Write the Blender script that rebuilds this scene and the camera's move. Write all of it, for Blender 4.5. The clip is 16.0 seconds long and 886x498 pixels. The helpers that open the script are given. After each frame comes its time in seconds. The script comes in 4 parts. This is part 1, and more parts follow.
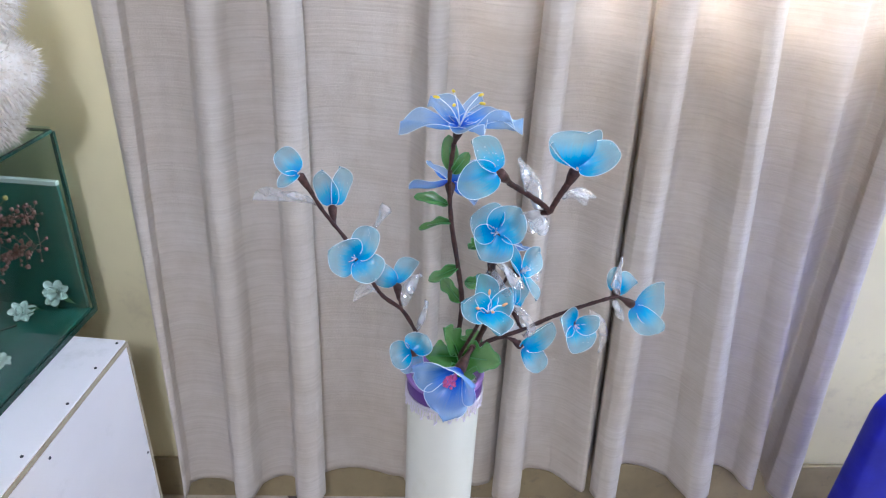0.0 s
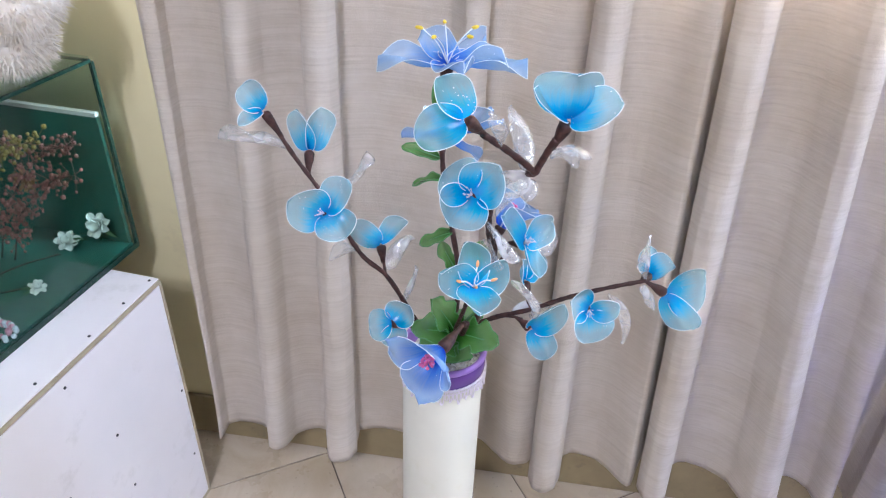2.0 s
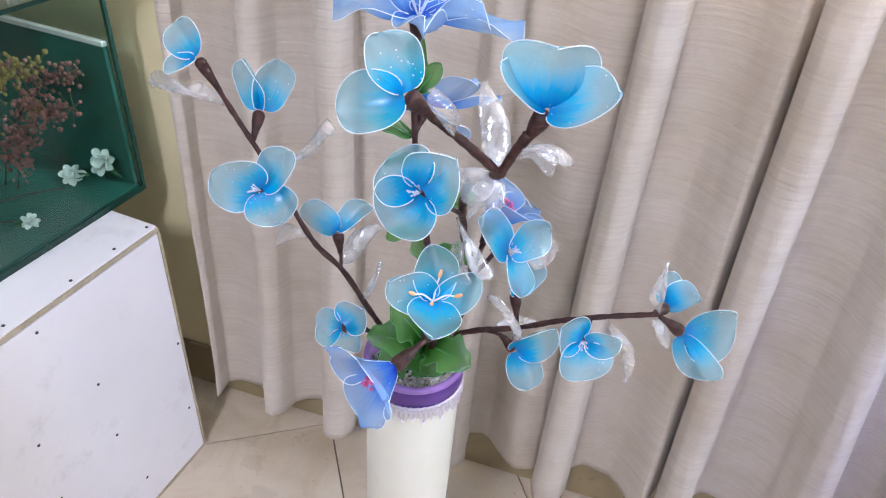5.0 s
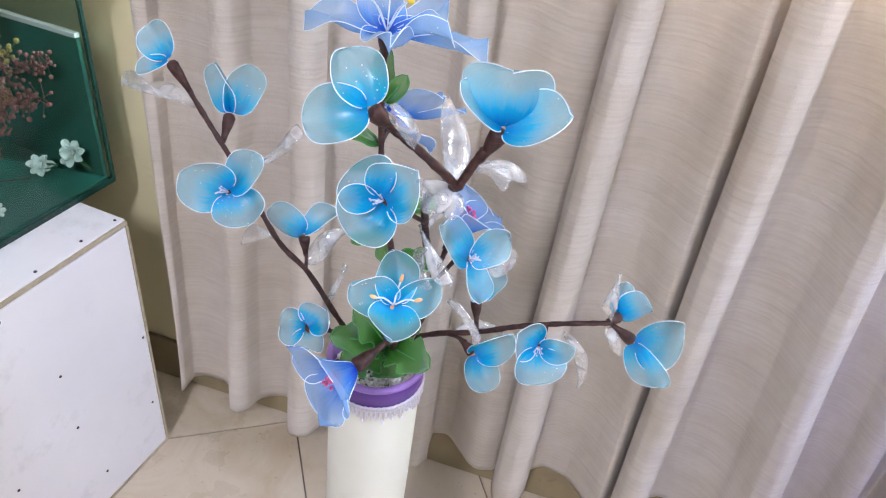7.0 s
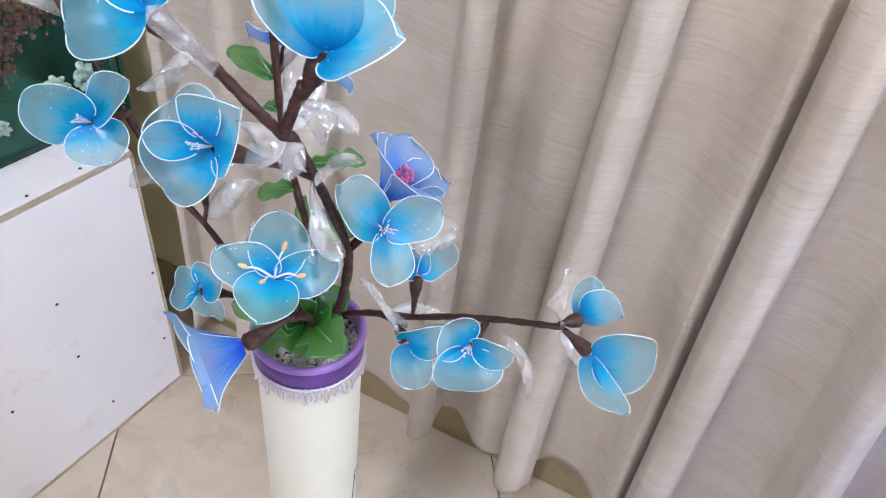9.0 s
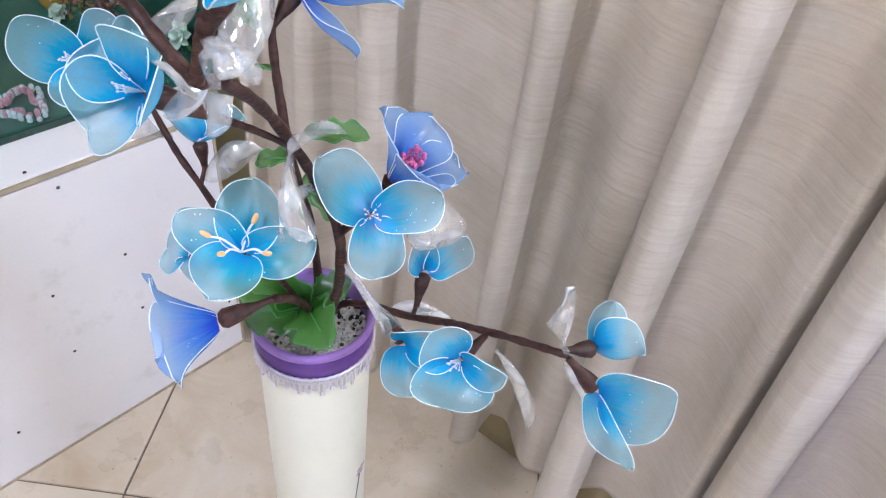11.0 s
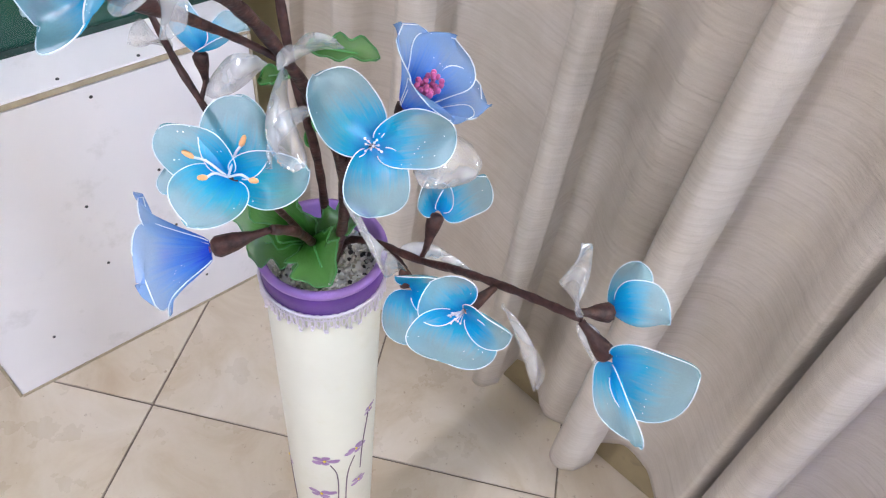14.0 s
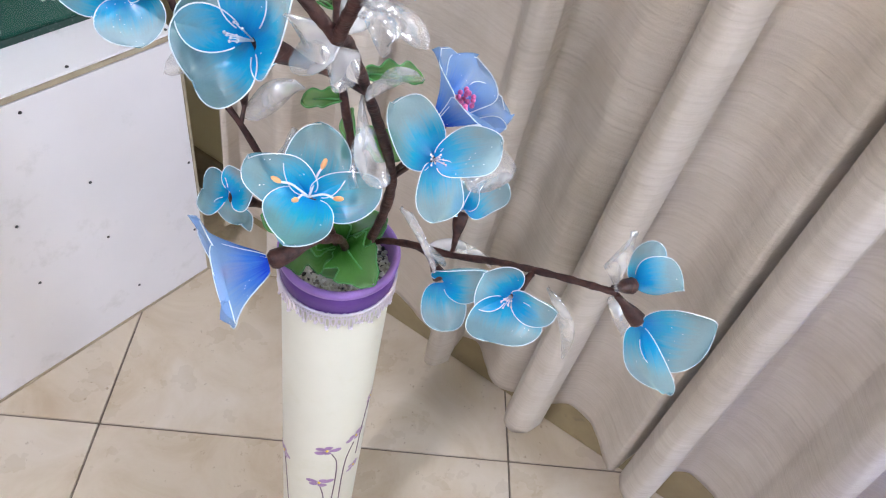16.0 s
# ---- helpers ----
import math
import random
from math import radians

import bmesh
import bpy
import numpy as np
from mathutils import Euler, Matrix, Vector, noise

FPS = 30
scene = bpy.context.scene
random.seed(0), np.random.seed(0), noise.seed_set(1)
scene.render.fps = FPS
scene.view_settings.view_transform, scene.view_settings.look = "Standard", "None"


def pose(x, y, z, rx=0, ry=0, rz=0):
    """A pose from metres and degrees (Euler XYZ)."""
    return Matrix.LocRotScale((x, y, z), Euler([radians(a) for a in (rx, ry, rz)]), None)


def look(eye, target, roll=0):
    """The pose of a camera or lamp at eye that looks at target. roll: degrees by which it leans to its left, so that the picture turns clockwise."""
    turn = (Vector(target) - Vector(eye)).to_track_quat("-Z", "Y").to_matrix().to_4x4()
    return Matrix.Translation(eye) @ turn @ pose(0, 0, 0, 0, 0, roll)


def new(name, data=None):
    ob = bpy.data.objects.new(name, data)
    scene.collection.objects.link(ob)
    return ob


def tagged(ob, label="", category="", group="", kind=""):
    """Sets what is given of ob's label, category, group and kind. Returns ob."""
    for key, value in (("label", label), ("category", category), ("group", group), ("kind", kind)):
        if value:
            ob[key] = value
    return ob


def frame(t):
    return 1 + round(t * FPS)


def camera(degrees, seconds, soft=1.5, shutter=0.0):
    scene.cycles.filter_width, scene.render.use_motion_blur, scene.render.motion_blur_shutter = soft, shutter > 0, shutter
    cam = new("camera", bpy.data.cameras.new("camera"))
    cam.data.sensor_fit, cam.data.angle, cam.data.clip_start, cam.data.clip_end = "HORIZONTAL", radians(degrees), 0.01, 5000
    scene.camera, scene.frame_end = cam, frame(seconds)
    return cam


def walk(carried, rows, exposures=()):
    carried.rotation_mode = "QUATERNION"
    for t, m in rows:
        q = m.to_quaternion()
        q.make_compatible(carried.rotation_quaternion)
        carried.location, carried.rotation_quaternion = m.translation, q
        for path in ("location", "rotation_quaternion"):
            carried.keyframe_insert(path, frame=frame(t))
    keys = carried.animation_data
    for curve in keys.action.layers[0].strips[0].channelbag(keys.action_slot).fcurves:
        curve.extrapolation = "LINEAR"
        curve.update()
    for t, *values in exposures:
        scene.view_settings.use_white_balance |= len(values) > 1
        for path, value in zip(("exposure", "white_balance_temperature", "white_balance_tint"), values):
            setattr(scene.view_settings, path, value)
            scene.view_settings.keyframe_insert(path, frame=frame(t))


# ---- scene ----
cam = camera(66.1, 16.0, soft=1.2)
PATH = [
    (0, (0.064, 0.055, 1.44), (-0.021, 1.801, 0.469), 2.9),
    (0.5, (0.044, 0.085, 1.429), (0.004, 1.814, 0.426), 3.1),
    (1, (0.05, 0.097, 1.429), (0.096, 1.823, 0.419), 4.1),
    (1.5, (0.097, 0.12, 1.403), (-0.071, 1.821, 0.364), 1.5),
    (2, (0.184, 0.171, 1.394), (-0.204, 1.805, 0.307), 2.0),
    (2.5, (0.225, 0.2, 1.381), (-0.278, 1.79, 0.277), -1.2),
    (3, (0.206, 0.224, 1.367), (-0.175, 1.798, 0.193), 2.7),
    (3.5, (0.168, 0.253, 1.387), (-0.129, 1.868, 0.245), 5.2),
    (4, (0.165, 0.285, 1.373), (-0.219, 1.873, 0.22), 4.6),
    (4.2, (0.181, 0.303, 1.364), (-0.274, 1.858, 0.191), 4.9),
    (6.3, (0.251, 0.332, 1.353), (-0.328, 1.827, 0.157), 5.0),
    (6.5, (0.246, 0.322, 1.368), (-0.263, 1.863, 0.199), 6.9),
    (7, (0.247, 0.317, 1.372), (-0.231, 1.856, 0.187), 8.4),
    (7.5, (0.26, 0.357, 1.359), (-0.336, 1.815, 0.127), 8.0),
    (8, (0.288, 0.405, 1.338), (-0.348, 1.823, 0.08), 8.3),
    (8.5, (0.315, 0.443, 1.343), (-0.36, 1.828, 0.069), 8.9),
    (9, (0.331, 0.473, 1.324), (-0.337, 1.824, 0.009), 8.3),
    (9.5, (0.327, 0.504, 1.322), (-0.411, 1.81, -0.001), 7.9),
    (10, (0.347, 0.516, 1.324), (-0.511, 1.714, -0.028), 7.3),
    (10.2, (0.358, 0.524, 1.316), (-0.505, 1.714, -0.039), 7.5),
    (12.3, (0.367, 0.605, 1.278), (-0.608, 1.633, -0.133), 8.5),
    (12.5, (0.367, 0.61, 1.274), (-0.581, 1.616, -0.172), 9.0),
    (13, (0.368, 0.62, 1.251), (-0.567, 1.591, -0.226), 7.0),
    (13.5, (0.362, 0.616, 1.248), (-0.556, 1.578, -0.245), 7.2),
    (14, (0.36, 0.604, 1.263), (-0.538, 1.574, -0.237), 8.8),
    (14.5, (0.356, 0.597, 1.267), (-0.58, 1.582, -0.201), 9.1),
    (15, (0.369, 0.594, 1.268), (-0.562, 1.59, -0.196), 9.3),
    (15.5, (0.356, 0.555, 1.28), (-0.515, 1.616, -0.174), 9.3),
    (16, (0.301, 0.504, 1.298), (-0.33, 1.68, -0.191), 14.8),
]
walk(cam, [(t, look(eye, target, roll)) for t, eye, target, roll in PATH],
     exposures=[(0, 0.10, 5800, 10), (0.5, 0.20, 5850, 10), (1.0, 0.22, 5950, 10), (2.5, 0.30, 6150, 14), (4.0, 0.30, 6250, 14),
                (7.0, 0.30, 6330, 13), (9.0, 0.27, 6400, 12), (12.5, 0.27, 6350, 12), (16, 0.26, 6500, 11)])

# ---- world and light ----
world = bpy.data.worlds.new("world")
scene.world = world
world.use_nodes = True
wn = world.node_tree
sky = wn.nodes.new("ShaderNodeTexSky")
sky.sky_type, sky.sun_disc = "NISHITA", False
sky.sun_elevation, sky.sun_rotation = radians(42), radians(30)
wn.links.new(sky.outputs[0], wn.nodes["Background"].inputs[0])
wn.nodes["Background"].inputs[1].default_value = 0.12


def lamp(name, eye, target, sx, sy, watts, colour):
    data = bpy.data.lights.new(name, "AREA")
    data.shape, data.size, data.size_y, data.energy, data.color = "RECTANGLE", sx, sy, watts, colour
    ob = new(name, data)
    ob.matrix_world = look(eye, target)
    return ob


# one tube lamp on the ceiling behind the camera
lamp("tube_light", (0.10, -1.00, 2.655), (0.08, -0.35, 1.0), 0.26, 1.0, 72, (0.80, 0.82, 0.96))
# daylight in the window's opening behind the curtain, and in the small side window on the right
lamp("window_daylight", (0.66, 1.52, 1.79), (0.66, 0.6, 1.70), 0.9, 1.04, 460, (0.70, 0.80, 1.0))
lamp("side_window_daylight", (2.14, 1.20, 1.72), (0.0, 1.08, 1.10), 0.46, 0.86, 23, (0.68, 0.78, 1.0))


# ---- material helpers ----
def material(name, rough=0.6, metal=0.0):
    m = bpy.data.materials.new(name)
    m.use_nodes = True
    b = m.node_tree.nodes["Principled BSDF"]
    b.inputs["Roughness"].default_value, b.inputs["Metallic"].default_value = rough, metal
    return m, m.node_tree.nodes, m.node_tree.links, b


def coords(n, l, kind="Object", scale=(1, 1, 1)):
    tc = n.new("ShaderNodeTexCoord")
    mp = n.new("ShaderNodeMapping")
    mp.inputs["Scale"].default_value = scale
    l.new(tc.outputs[kind], mp.inputs[0])
    return mp.outputs[0]


def noise_at(n, l, vec, scale, detail=4, rough=0.55, distortion=0.0):
    t = n.new("ShaderNodeTexNoise")
    t.inputs["Scale"].default_value, t.inputs["Detail"].default_value = scale, detail
    t.inputs["Roughness"].default_value, t.inputs["Distortion"].default_value = rough, distortion
    l.new(vec, t.inputs["Vector"])
    return t.outputs["Fac"]


def ramp(n, l, fac, *stops):
    r = n.new("ShaderNodeValToRGB")
    while len(r.color_ramp.elements) < len(stops):
        r.color_ramp.elements.new(0.5)
    for e, (p, c) in zip(r.color_ramp.elements, stops):
        e.position, e.color = p, (*c, 1) if len(c) == 3 else c
    l.new(fac, r.inputs[0])
    return r.outputs[0]


def mix(n, l, kind, fac, a, b):
    x = n.new("ShaderNodeMixRGB")
    x.blend_type = kind
    for i, v in enumerate((fac, a, b)):
        if isinstance(v, bpy.types.NodeSocket):
            l.new(v, x.inputs[i])
        else:
            x.inputs[i].default_value = v if i == 0 else (*v, 1)
    return x.outputs[0]


def maths(n, l, op, a, b=0.0):
    x = n.new("ShaderNodeMath")
    x.operation = op
    for i, v in enumerate((a, b)):
        if isinstance(v, bpy.types.NodeSocket):
            l.new(v, x.inputs[i])
        else:
            x.inputs[i].default_value = v
    return x.outputs[0]


def bump(n, l, b, height, strength, distance=0.002):
    x = n.new("ShaderNodeBump")
    x.inputs["Strength"].default_value, x.inputs["Distance"].default_value = strength, distance
    l.new(height, x.inputs["Height"])
    l.new(x.outputs[0], b.inputs["Normal"])
    return x.outputs[0]


def grey(v):
    return (v, v, v)


def painted(name, colour, rough=0.6, blotch=0.12, scale=5.0, grain=180.0, relief=0.15, dirt=None):
    """Paint, plastic or plaster with broad blotches, fine grain and relief."""
    m, n, l, b = material(name, rough)
    v = coords(n, l)
    broad = ramp(n, l, noise_at(n, l, v, scale, 5), (0.3, grey(1 - blotch)), (0.7, grey(1.0)))
    c = mix(n, l, "MULTIPLY", 1.0, colour, broad)
    if dirt:
        spot = ramp(n, l, noise_at(n, l, v, scale * 2.3, 6, 0.7), (0.58, grey(0)), (0.75, grey(0.6)))
        c = mix(n, l, "MIX", spot, c, dirt)
    l.new(c, b.inputs["Base Color"])
    fine = noise_at(n, l, v, grain, 3)
    l.new(maths(n, l, "MULTIPLY_ADD", fine, 0.15), b.inputs["Roughness"])
    b.inputs["Roughness"].links[0].from_node.inputs[2].default_value = rough - 0.07
    bump(n, l, b, fine, relief, 0.001)
    return m


def membrane(name, deep, mid, pale, cover=(0.95, 0.62), glitter=0.0):
    """Dyed nylon stretched over a wire: strong dye at the base, thin and pale at the rim."""
    m, n, l, b = material(name, 0.26)
    uv = n.new("ShaderNodeUVMap")
    sep = n.new("ShaderNodeSeparateXYZ")
    l.new(uv.outputs[0], sep.inputs[0])
    across = maths(n, l, "ABSOLUTE", maths(n, l, "SUBTRACT", sep.outputs[0], 0.5))
    v = coords(n, l)
    streak = noise_at(n, l, coords(n, l, "UV", (26, 1.2, 1)), 1.0, 3)
    far = maths(n, l, "ADD", sep.outputs[1], maths(n, l, "MULTIPLY", across, 0.35))
    far = maths(n, l, "ADD", far, maths(n, l, "MULTIPLY", maths(n, l, "SUBTRACT", streak, 0.5), 0.45))
    c = ramp(n, l, far, (0.08, deep), (0.36, mid), (0.78, pale))
    weave = noise_at(n, l, v, 900, 2)
    c = mix(n, l, "MULTIPLY", 0.25, c, ramp(n, l, weave, (0.3, grey(0.75)), (0.7, grey(1.0))))
    l.new(c, b.inputs["Base Color"])
    b.inputs["Specular IOR Level"].default_value = 0.55
    bump(n, l, b, weave, 0.12, 0.0006)
    tl = n.new("ShaderNodeBsdfTranslucent")
    l.new(c, tl.inputs[0])
    body = n.new("ShaderNodeMixShader")
    body.inputs[0].default_value = 0.45
    l.new(b.outputs[0], body.inputs[1])
    l.new(tl.outputs[0], body.inputs[2])
    tr = n.new("ShaderNodeBsdfTransparent")
    l.new(mix(n, l, "MIX", 0.35, (1, 1, 1), c), tr.inputs[0])
    cov = ramp(n, l, far, (0.1, grey(cover[0])), (0.38, grey(cover[0] * 0.55 + cover[1] * 0.45)), (0.80, grey(cover[1])))
    if glitter:
        vo = n.new("ShaderNodeTexVoronoi")
        vo.inputs["Scale"].default_value = 330
        l.new(v, vo.inputs["Vector"])
        pick = maths(n, l, "GREATER_THAN", noise_at(n, l, v, 55, 2), 0.60)
        dot = maths(n, l, "MULTIPLY", maths(n, l, "LESS_THAN", vo.outputs["Distance"], glitter), pick)
        l.new(mix(n, l, "MIX", dot, c, (0.95, 0.97, 1.0)), b.inputs["Base Color"])
        cov = mix(n, l, "MIX", dot, cov, (1, 1, 1))
    out = n.new("ShaderNodeMixShader")
    l.new(cov, out.inputs[0])
    l.new(tr.outputs[0], out.inputs[1])
    l.new(body.outputs[0], out.inputs[2])
    l.new(out.outputs[0], n["Material Output"].inputs[0])
    return m


# ---- materials ----
BLUE = membrane("sky_blue_nylon", (0.0, 0.26, 0.62), (0.0, 0.49, 0.82), (0.34, 0.70, 0.83), (0.98, 0.43), 0.12)
TURQ = membrane("turquoise_nylon", (0.0, 0.35, 0.74), (0.01, 0.54, 0.82), (0.31, 0.70, 0.82), (0.96, 0.44), 0.17)
VIOLET = membrane("violet_blue_nylon", (0.010, 0.07, 0.66), (0.06, 0.27, 0.84), (0.32, 0.55, 0.92), (0.96, 0.58), 0.12)
LILY = membrane("lily_blue_nylon", (0.03, 0.14, 0.72), (0.13, 0.38, 0.86), (0.45, 0.67, 0.94), (0.95, 0.56), 0.12)
GREEN = membrane("leaf_green_nylon", (0.018, 0.095, 0.014), (0.050, 0.200, 0.028), (0.120, 0.330, 0.075), (0.97, 0.72))


def make_crystal():
    m, n, l, b = material("pearl_clear_plastic", 0.08)
    v = coords(n, l)
    wave = noise_at(n, l, v, 55, 2, 0.45, 0.5)
    b.inputs["Base Color"].default_value = (0.93, 0.92, 0.93, 1)
    b.inputs["Specular IOR Level"].default_value = 1.0
    nb = bump(n, l, b, wave, 0.7, 0.006)
    tl = n.new("ShaderNodeBsdfTranslucent")
    tl.inputs[0].default_value = (0.95, 0.95, 0.96, 1)
    pearl = n.new("ShaderNodeMixShader")
    pearl.inputs[0].default_value = 0.45
    l.new(b.outputs[0], pearl.inputs[1])
    l.new(tl.outputs[0], pearl.inputs[2])
    tr = n.new("ShaderNodeBsdfTransparent")
    tr.inputs[0].default_value = (0.985, 0.985, 0.985, 1)
    # milky patches in otherwise clear plastic
    milk = n.new("ShaderNodeMixShader")
    l.new(ramp(n, l, noise_at(n, l, v, 40, 2), (0.38, grey(0.10)), (0.68, grey(0.48))), milk.inputs[0])
    l.new(tr.outputs[0], milk.inputs[1])
    l.new(pearl.outputs[0], milk.inputs[2])
    gl = n.new("ShaderNodeBsdfGlossy")
    gl.inputs["Roughness"].default_value = 0.07
    l.new(nb, gl.inputs["Normal"])
    fr = n.new("ShaderNodeLayerWeight")
    fr.inputs[0].default_value = 0.5
    l.new(nb, fr.inputs["Normal"])
    gloss = maths(n, l, "MULTIPLY_ADD", maths(n, l, "POWER", fr.outputs["Facing"], 3.0), 0.30)
    gloss.node.inputs[2].default_value = 0.11
    out = n.new("ShaderNodeMixShader")
    l.new(gloss, out.inputs[0])
    l.new(milk.outputs[0], out.inputs[1])
    l.new(gl.outputs[0], out.inputs[2])
    l.new(out.outputs[0], n["Material Output"].inputs[0])
    return m


def make_tape():
    m, n, l, b = material("brown_floral_tape", 0.5)
    v = coords(n, l)
    c = ramp(n, l, noise_at(n, l, v, 160, 4), (0.3, (0.018, 0.007, 0.006)), (0.7, (0.076, 0.030, 0.024)))
    b.inputs["Specular IOR Level"].default_value = 0.3
    l.new(c, b.inputs["Base Color"])
    bump(n, l, b, noise_at(n, l, coords(n, l, "Object", (1, 1, 2.5)), 130, 3), 0.8, 0.0015)
    return m


def make_curtain():
    m, n, l, b = material("slub_curtain_cloth", 0.52)
    v = coords(n, l)
    slub = noise_at(n, l, coords(n, l, "UV", (5, 230, 1)), 1.0, 5, 0.6, 0.2)
    thread = noise_at(n, l, coords(n, l, "UV", (900, 420, 1)), 1.0, 2)
    stain = noise_at(n, l, v, 2.6, 4)
    c = ramp(n, l, slub, (0.25, (0.66, 0.585, 0.50)), (0.55, (0.75, 0.675, 0.595)), (0.8, (0.79, 0.725, 0.65)))
    c = mix(n, l, "MULTIPLY", 0.7, c, ramp(n, l, stain, (0.3, (0.80, 0.74, 0.65)), (0.68, (1, 1, 1))))
    mottle = noise_at(n, l, v, 17, 5, 0.65)
    c = mix(n, l, "MULTIPLY", 0.5, c, ramp(n, l, mottle, (0.32, (0.84, 0.81, 0.76)), (0.62, (1, 1, 1))))
    c = mix(n, l, "MULTIPLY", 0.35, c, ramp(n, l, thread, (0.3, grey(0.8)), (0.7, grey(1))))
    l.new(c, b.inputs["Base Color"])
    b.inputs["Sheen Weight"].default_value = 0.15
    h = maths(n, l, "ADD", slub, maths(n, l, "MULTIPLY", thread, 0.35))
    nb = bump(n, l, b, h, 1.0, 0.0022)
    tl = n.new("ShaderNodeBsdfTranslucent")
    l.new(c, tl.inputs[0])
    l.new(nb, tl.inputs["Normal"])
    out = n.new("ShaderNodeMixShader")
    out.inputs[0].default_value = 0.18
    l.new(b.outputs[0], out.inputs[1])
    l.new(tl.outputs[0], out.inputs[2])
    l.new(out.outputs[0], n["Material Output"].inputs[0])
    return m


def make_tile():
    m, n, l, b = material("beige_floor_tile", 0.28)
    v = coords(n, l, "Object")
    oi = n.new("ShaderNodeObjectInfo")
    tc = n.new("ShaderNodeTexCoord")
    off = n.new("ShaderNodeVectorMath")
    off.operation = "MULTIPLY_ADD"
    l.new(oi.outputs["Random"], off.inputs[0])
    off.inputs[1].default_value = (9, 5, 3)
    l.new(tc.outputs["Object"], off.inputs[2])
    cloud = noise_at(n, l, off.outputs[0], 5.5, 6, 0.62, 0.8)
    c = ramp(n, l, cloud, (0.28, (0.47, 0.37, 0.255)), (0.5, (0.57, 0.48, 0.365)), (0.72, (0.63, 0.55, 0.455)))
    spot = noise_at(n, l, off.outputs[0], 60, 3, 0.7)
    c = mix(n, l, "MIX", ramp(n, l, spot, (0.66, grey(0)), (0.74, grey(0.5))), c, (0.22, 0.15, 0.10))
    l.new(c, b.inputs["Base Color"])
    l.new(ramp(n, l, noise_at(n, l, off.outputs[0], 14, 4), (0.3, grey(0.22)), (0.7, grey(0.42))), b.inputs["Roughness"])
    bump(n, l, b, cloud, 0.06, 0.002)
    return m


def make_gravel():
    m, n, l, b = material("speckled_gravel", 0.5)
    g = n.new("ShaderNodeNewGeometry")
    c = ramp(n, l, g.outputs["Random Per Island"], (0.0, (0.015, 0.014, 0.014)), (0.22, (0.05, 0.045, 0.04)),
             (0.26, (0.42, 0.38, 0.30)), (0.6, (0.72, 0.68, 0.60)), (1.0, (0.85, 0.83, 0.80)))
    l.new(c, b.inputs["Base Color"])
    return m


def make_fleece():
    m, n, l, b = material("cream_plush", 0.95)
    v = coords(n, l)
    c = ramp(n, l, noise_at(n, l, v, 60, 4), (0.3, (0.70, 0.61, 0.48)), (0.7, (0.88, 0.83, 0.76)))
    l.new(c, b.inputs["Base Color"])
    b.inputs["Sheen Weight"].default_value = 0.4
    return m


def make_glass():
    m, n, l, b = material("tank_glass", 0.0)
    tr = n.new("ShaderNodeBsdfTransparent")
    tr.inputs[0].default_value = (0.90, 0.96, 0.94, 1)
    gl = n.new("ShaderNodeBsdfGlossy")
    gl.inputs["Roughness"].default_value = 0.03
    fr = n.new("ShaderNodeLayerWeight")
    fr.inputs[0].default_value = 0.5
    gloss = maths(n, l, "MULTIPLY_ADD", maths(n, l, "POWER", fr.outputs["Facing"], 4.0), 0.5)
    gloss.node.inputs[2].default_value = 0.032
    out = n.new("ShaderNodeMixShader")
    l.new(gloss, out.inputs[0])
    l.new(tr.outputs[0], out.inputs[1])
    l.new(gl.outputs[0], out.inputs[2])
    l.new(out.outputs[0], n["Material Output"].inputs[0])
    return m


def make_satin():
    m, n, l, b = material("royal_blue_satin", 0.38)
    v = coords(n, l)
    c = ramp(n, l, noise_at(n, l, v, 18, 4), (0.3, (0.006, 0.008, 0.24)), (0.7, (0.012, 0.016, 0.42)))
    l.new(c, b.inputs["Base Color"])
    b.inputs["Specular IOR Level"].default_value = 0.3
    bump(n, l, b, noise_at(n, l, v, 30, 3), 0.3, 0.004)
    return m


CRYSTAL, TAPE, CLOTH, TILE, GRAVEL, FLEECE, GLASS, SATIN = (make_crystal(), make_tape(), make_curtain(), make_tile(), make_gravel(),
                                                            make_fleece(), make_glass(), make_satin())
WIRE = painted("white_enamel_wire", (0.74, 0.85, 0.92), 0.14, 0.1, 40)
GREENWIRE = painted("green_wire", (0.05, 0.24, 0.05), 0.35, 0.1, 40)
ORANGE = painted("orange_anther", (0.92, 0.46, 0.20), 0.5, 0.2, 200)
BUDYELLOW = painted("dull_yellow_buds", (0.30, 0.22, 0.05), 0.7, 0.4, 120)
YELLOW = painted("yellow_anther", (0.85, 0.62, 0.05), 0.5, 0.2, 200)
PINK = painted("pink_anther_beads", (0.68, 0.12, 0.32), 0.35, 0.3, 300)
PEARL = painted("pearl_stamen", (0.70, 0.76, 0.82), 0.2, 0.2, 300)
CREAM = painted("cream_vase_paint", (0.66, 0.64, 0.54), 0.33, 0.10, 6, 120, 0.06, (0.58, 0.55, 0.40))
PURPLE = painted("purple_rim_paint", (0.11, 0.032, 0.24), 0.42, 0.25, 30, 160, 0.3)
LILAC = painted("lilac_rim_paint", (0.34, 0.18, 0.52), 0.45, 0.25, 30, 160, 0.3)
SILVER, _n, _l, _b = material("silver_lace_thread", 0.35, 0.6)
_b.inputs["Base Color"].default_value = (0.78, 0.72, 0.80, 1)
PETALPAINT = painted("mauve_petal_paint", (0.36, 0.20, 0.41), 0.4, 0.35, 60)
DARKPAINT = painted("plum_stroke_paint", (0.09, 0.035, 0.08), 0.45, 0.3, 60)
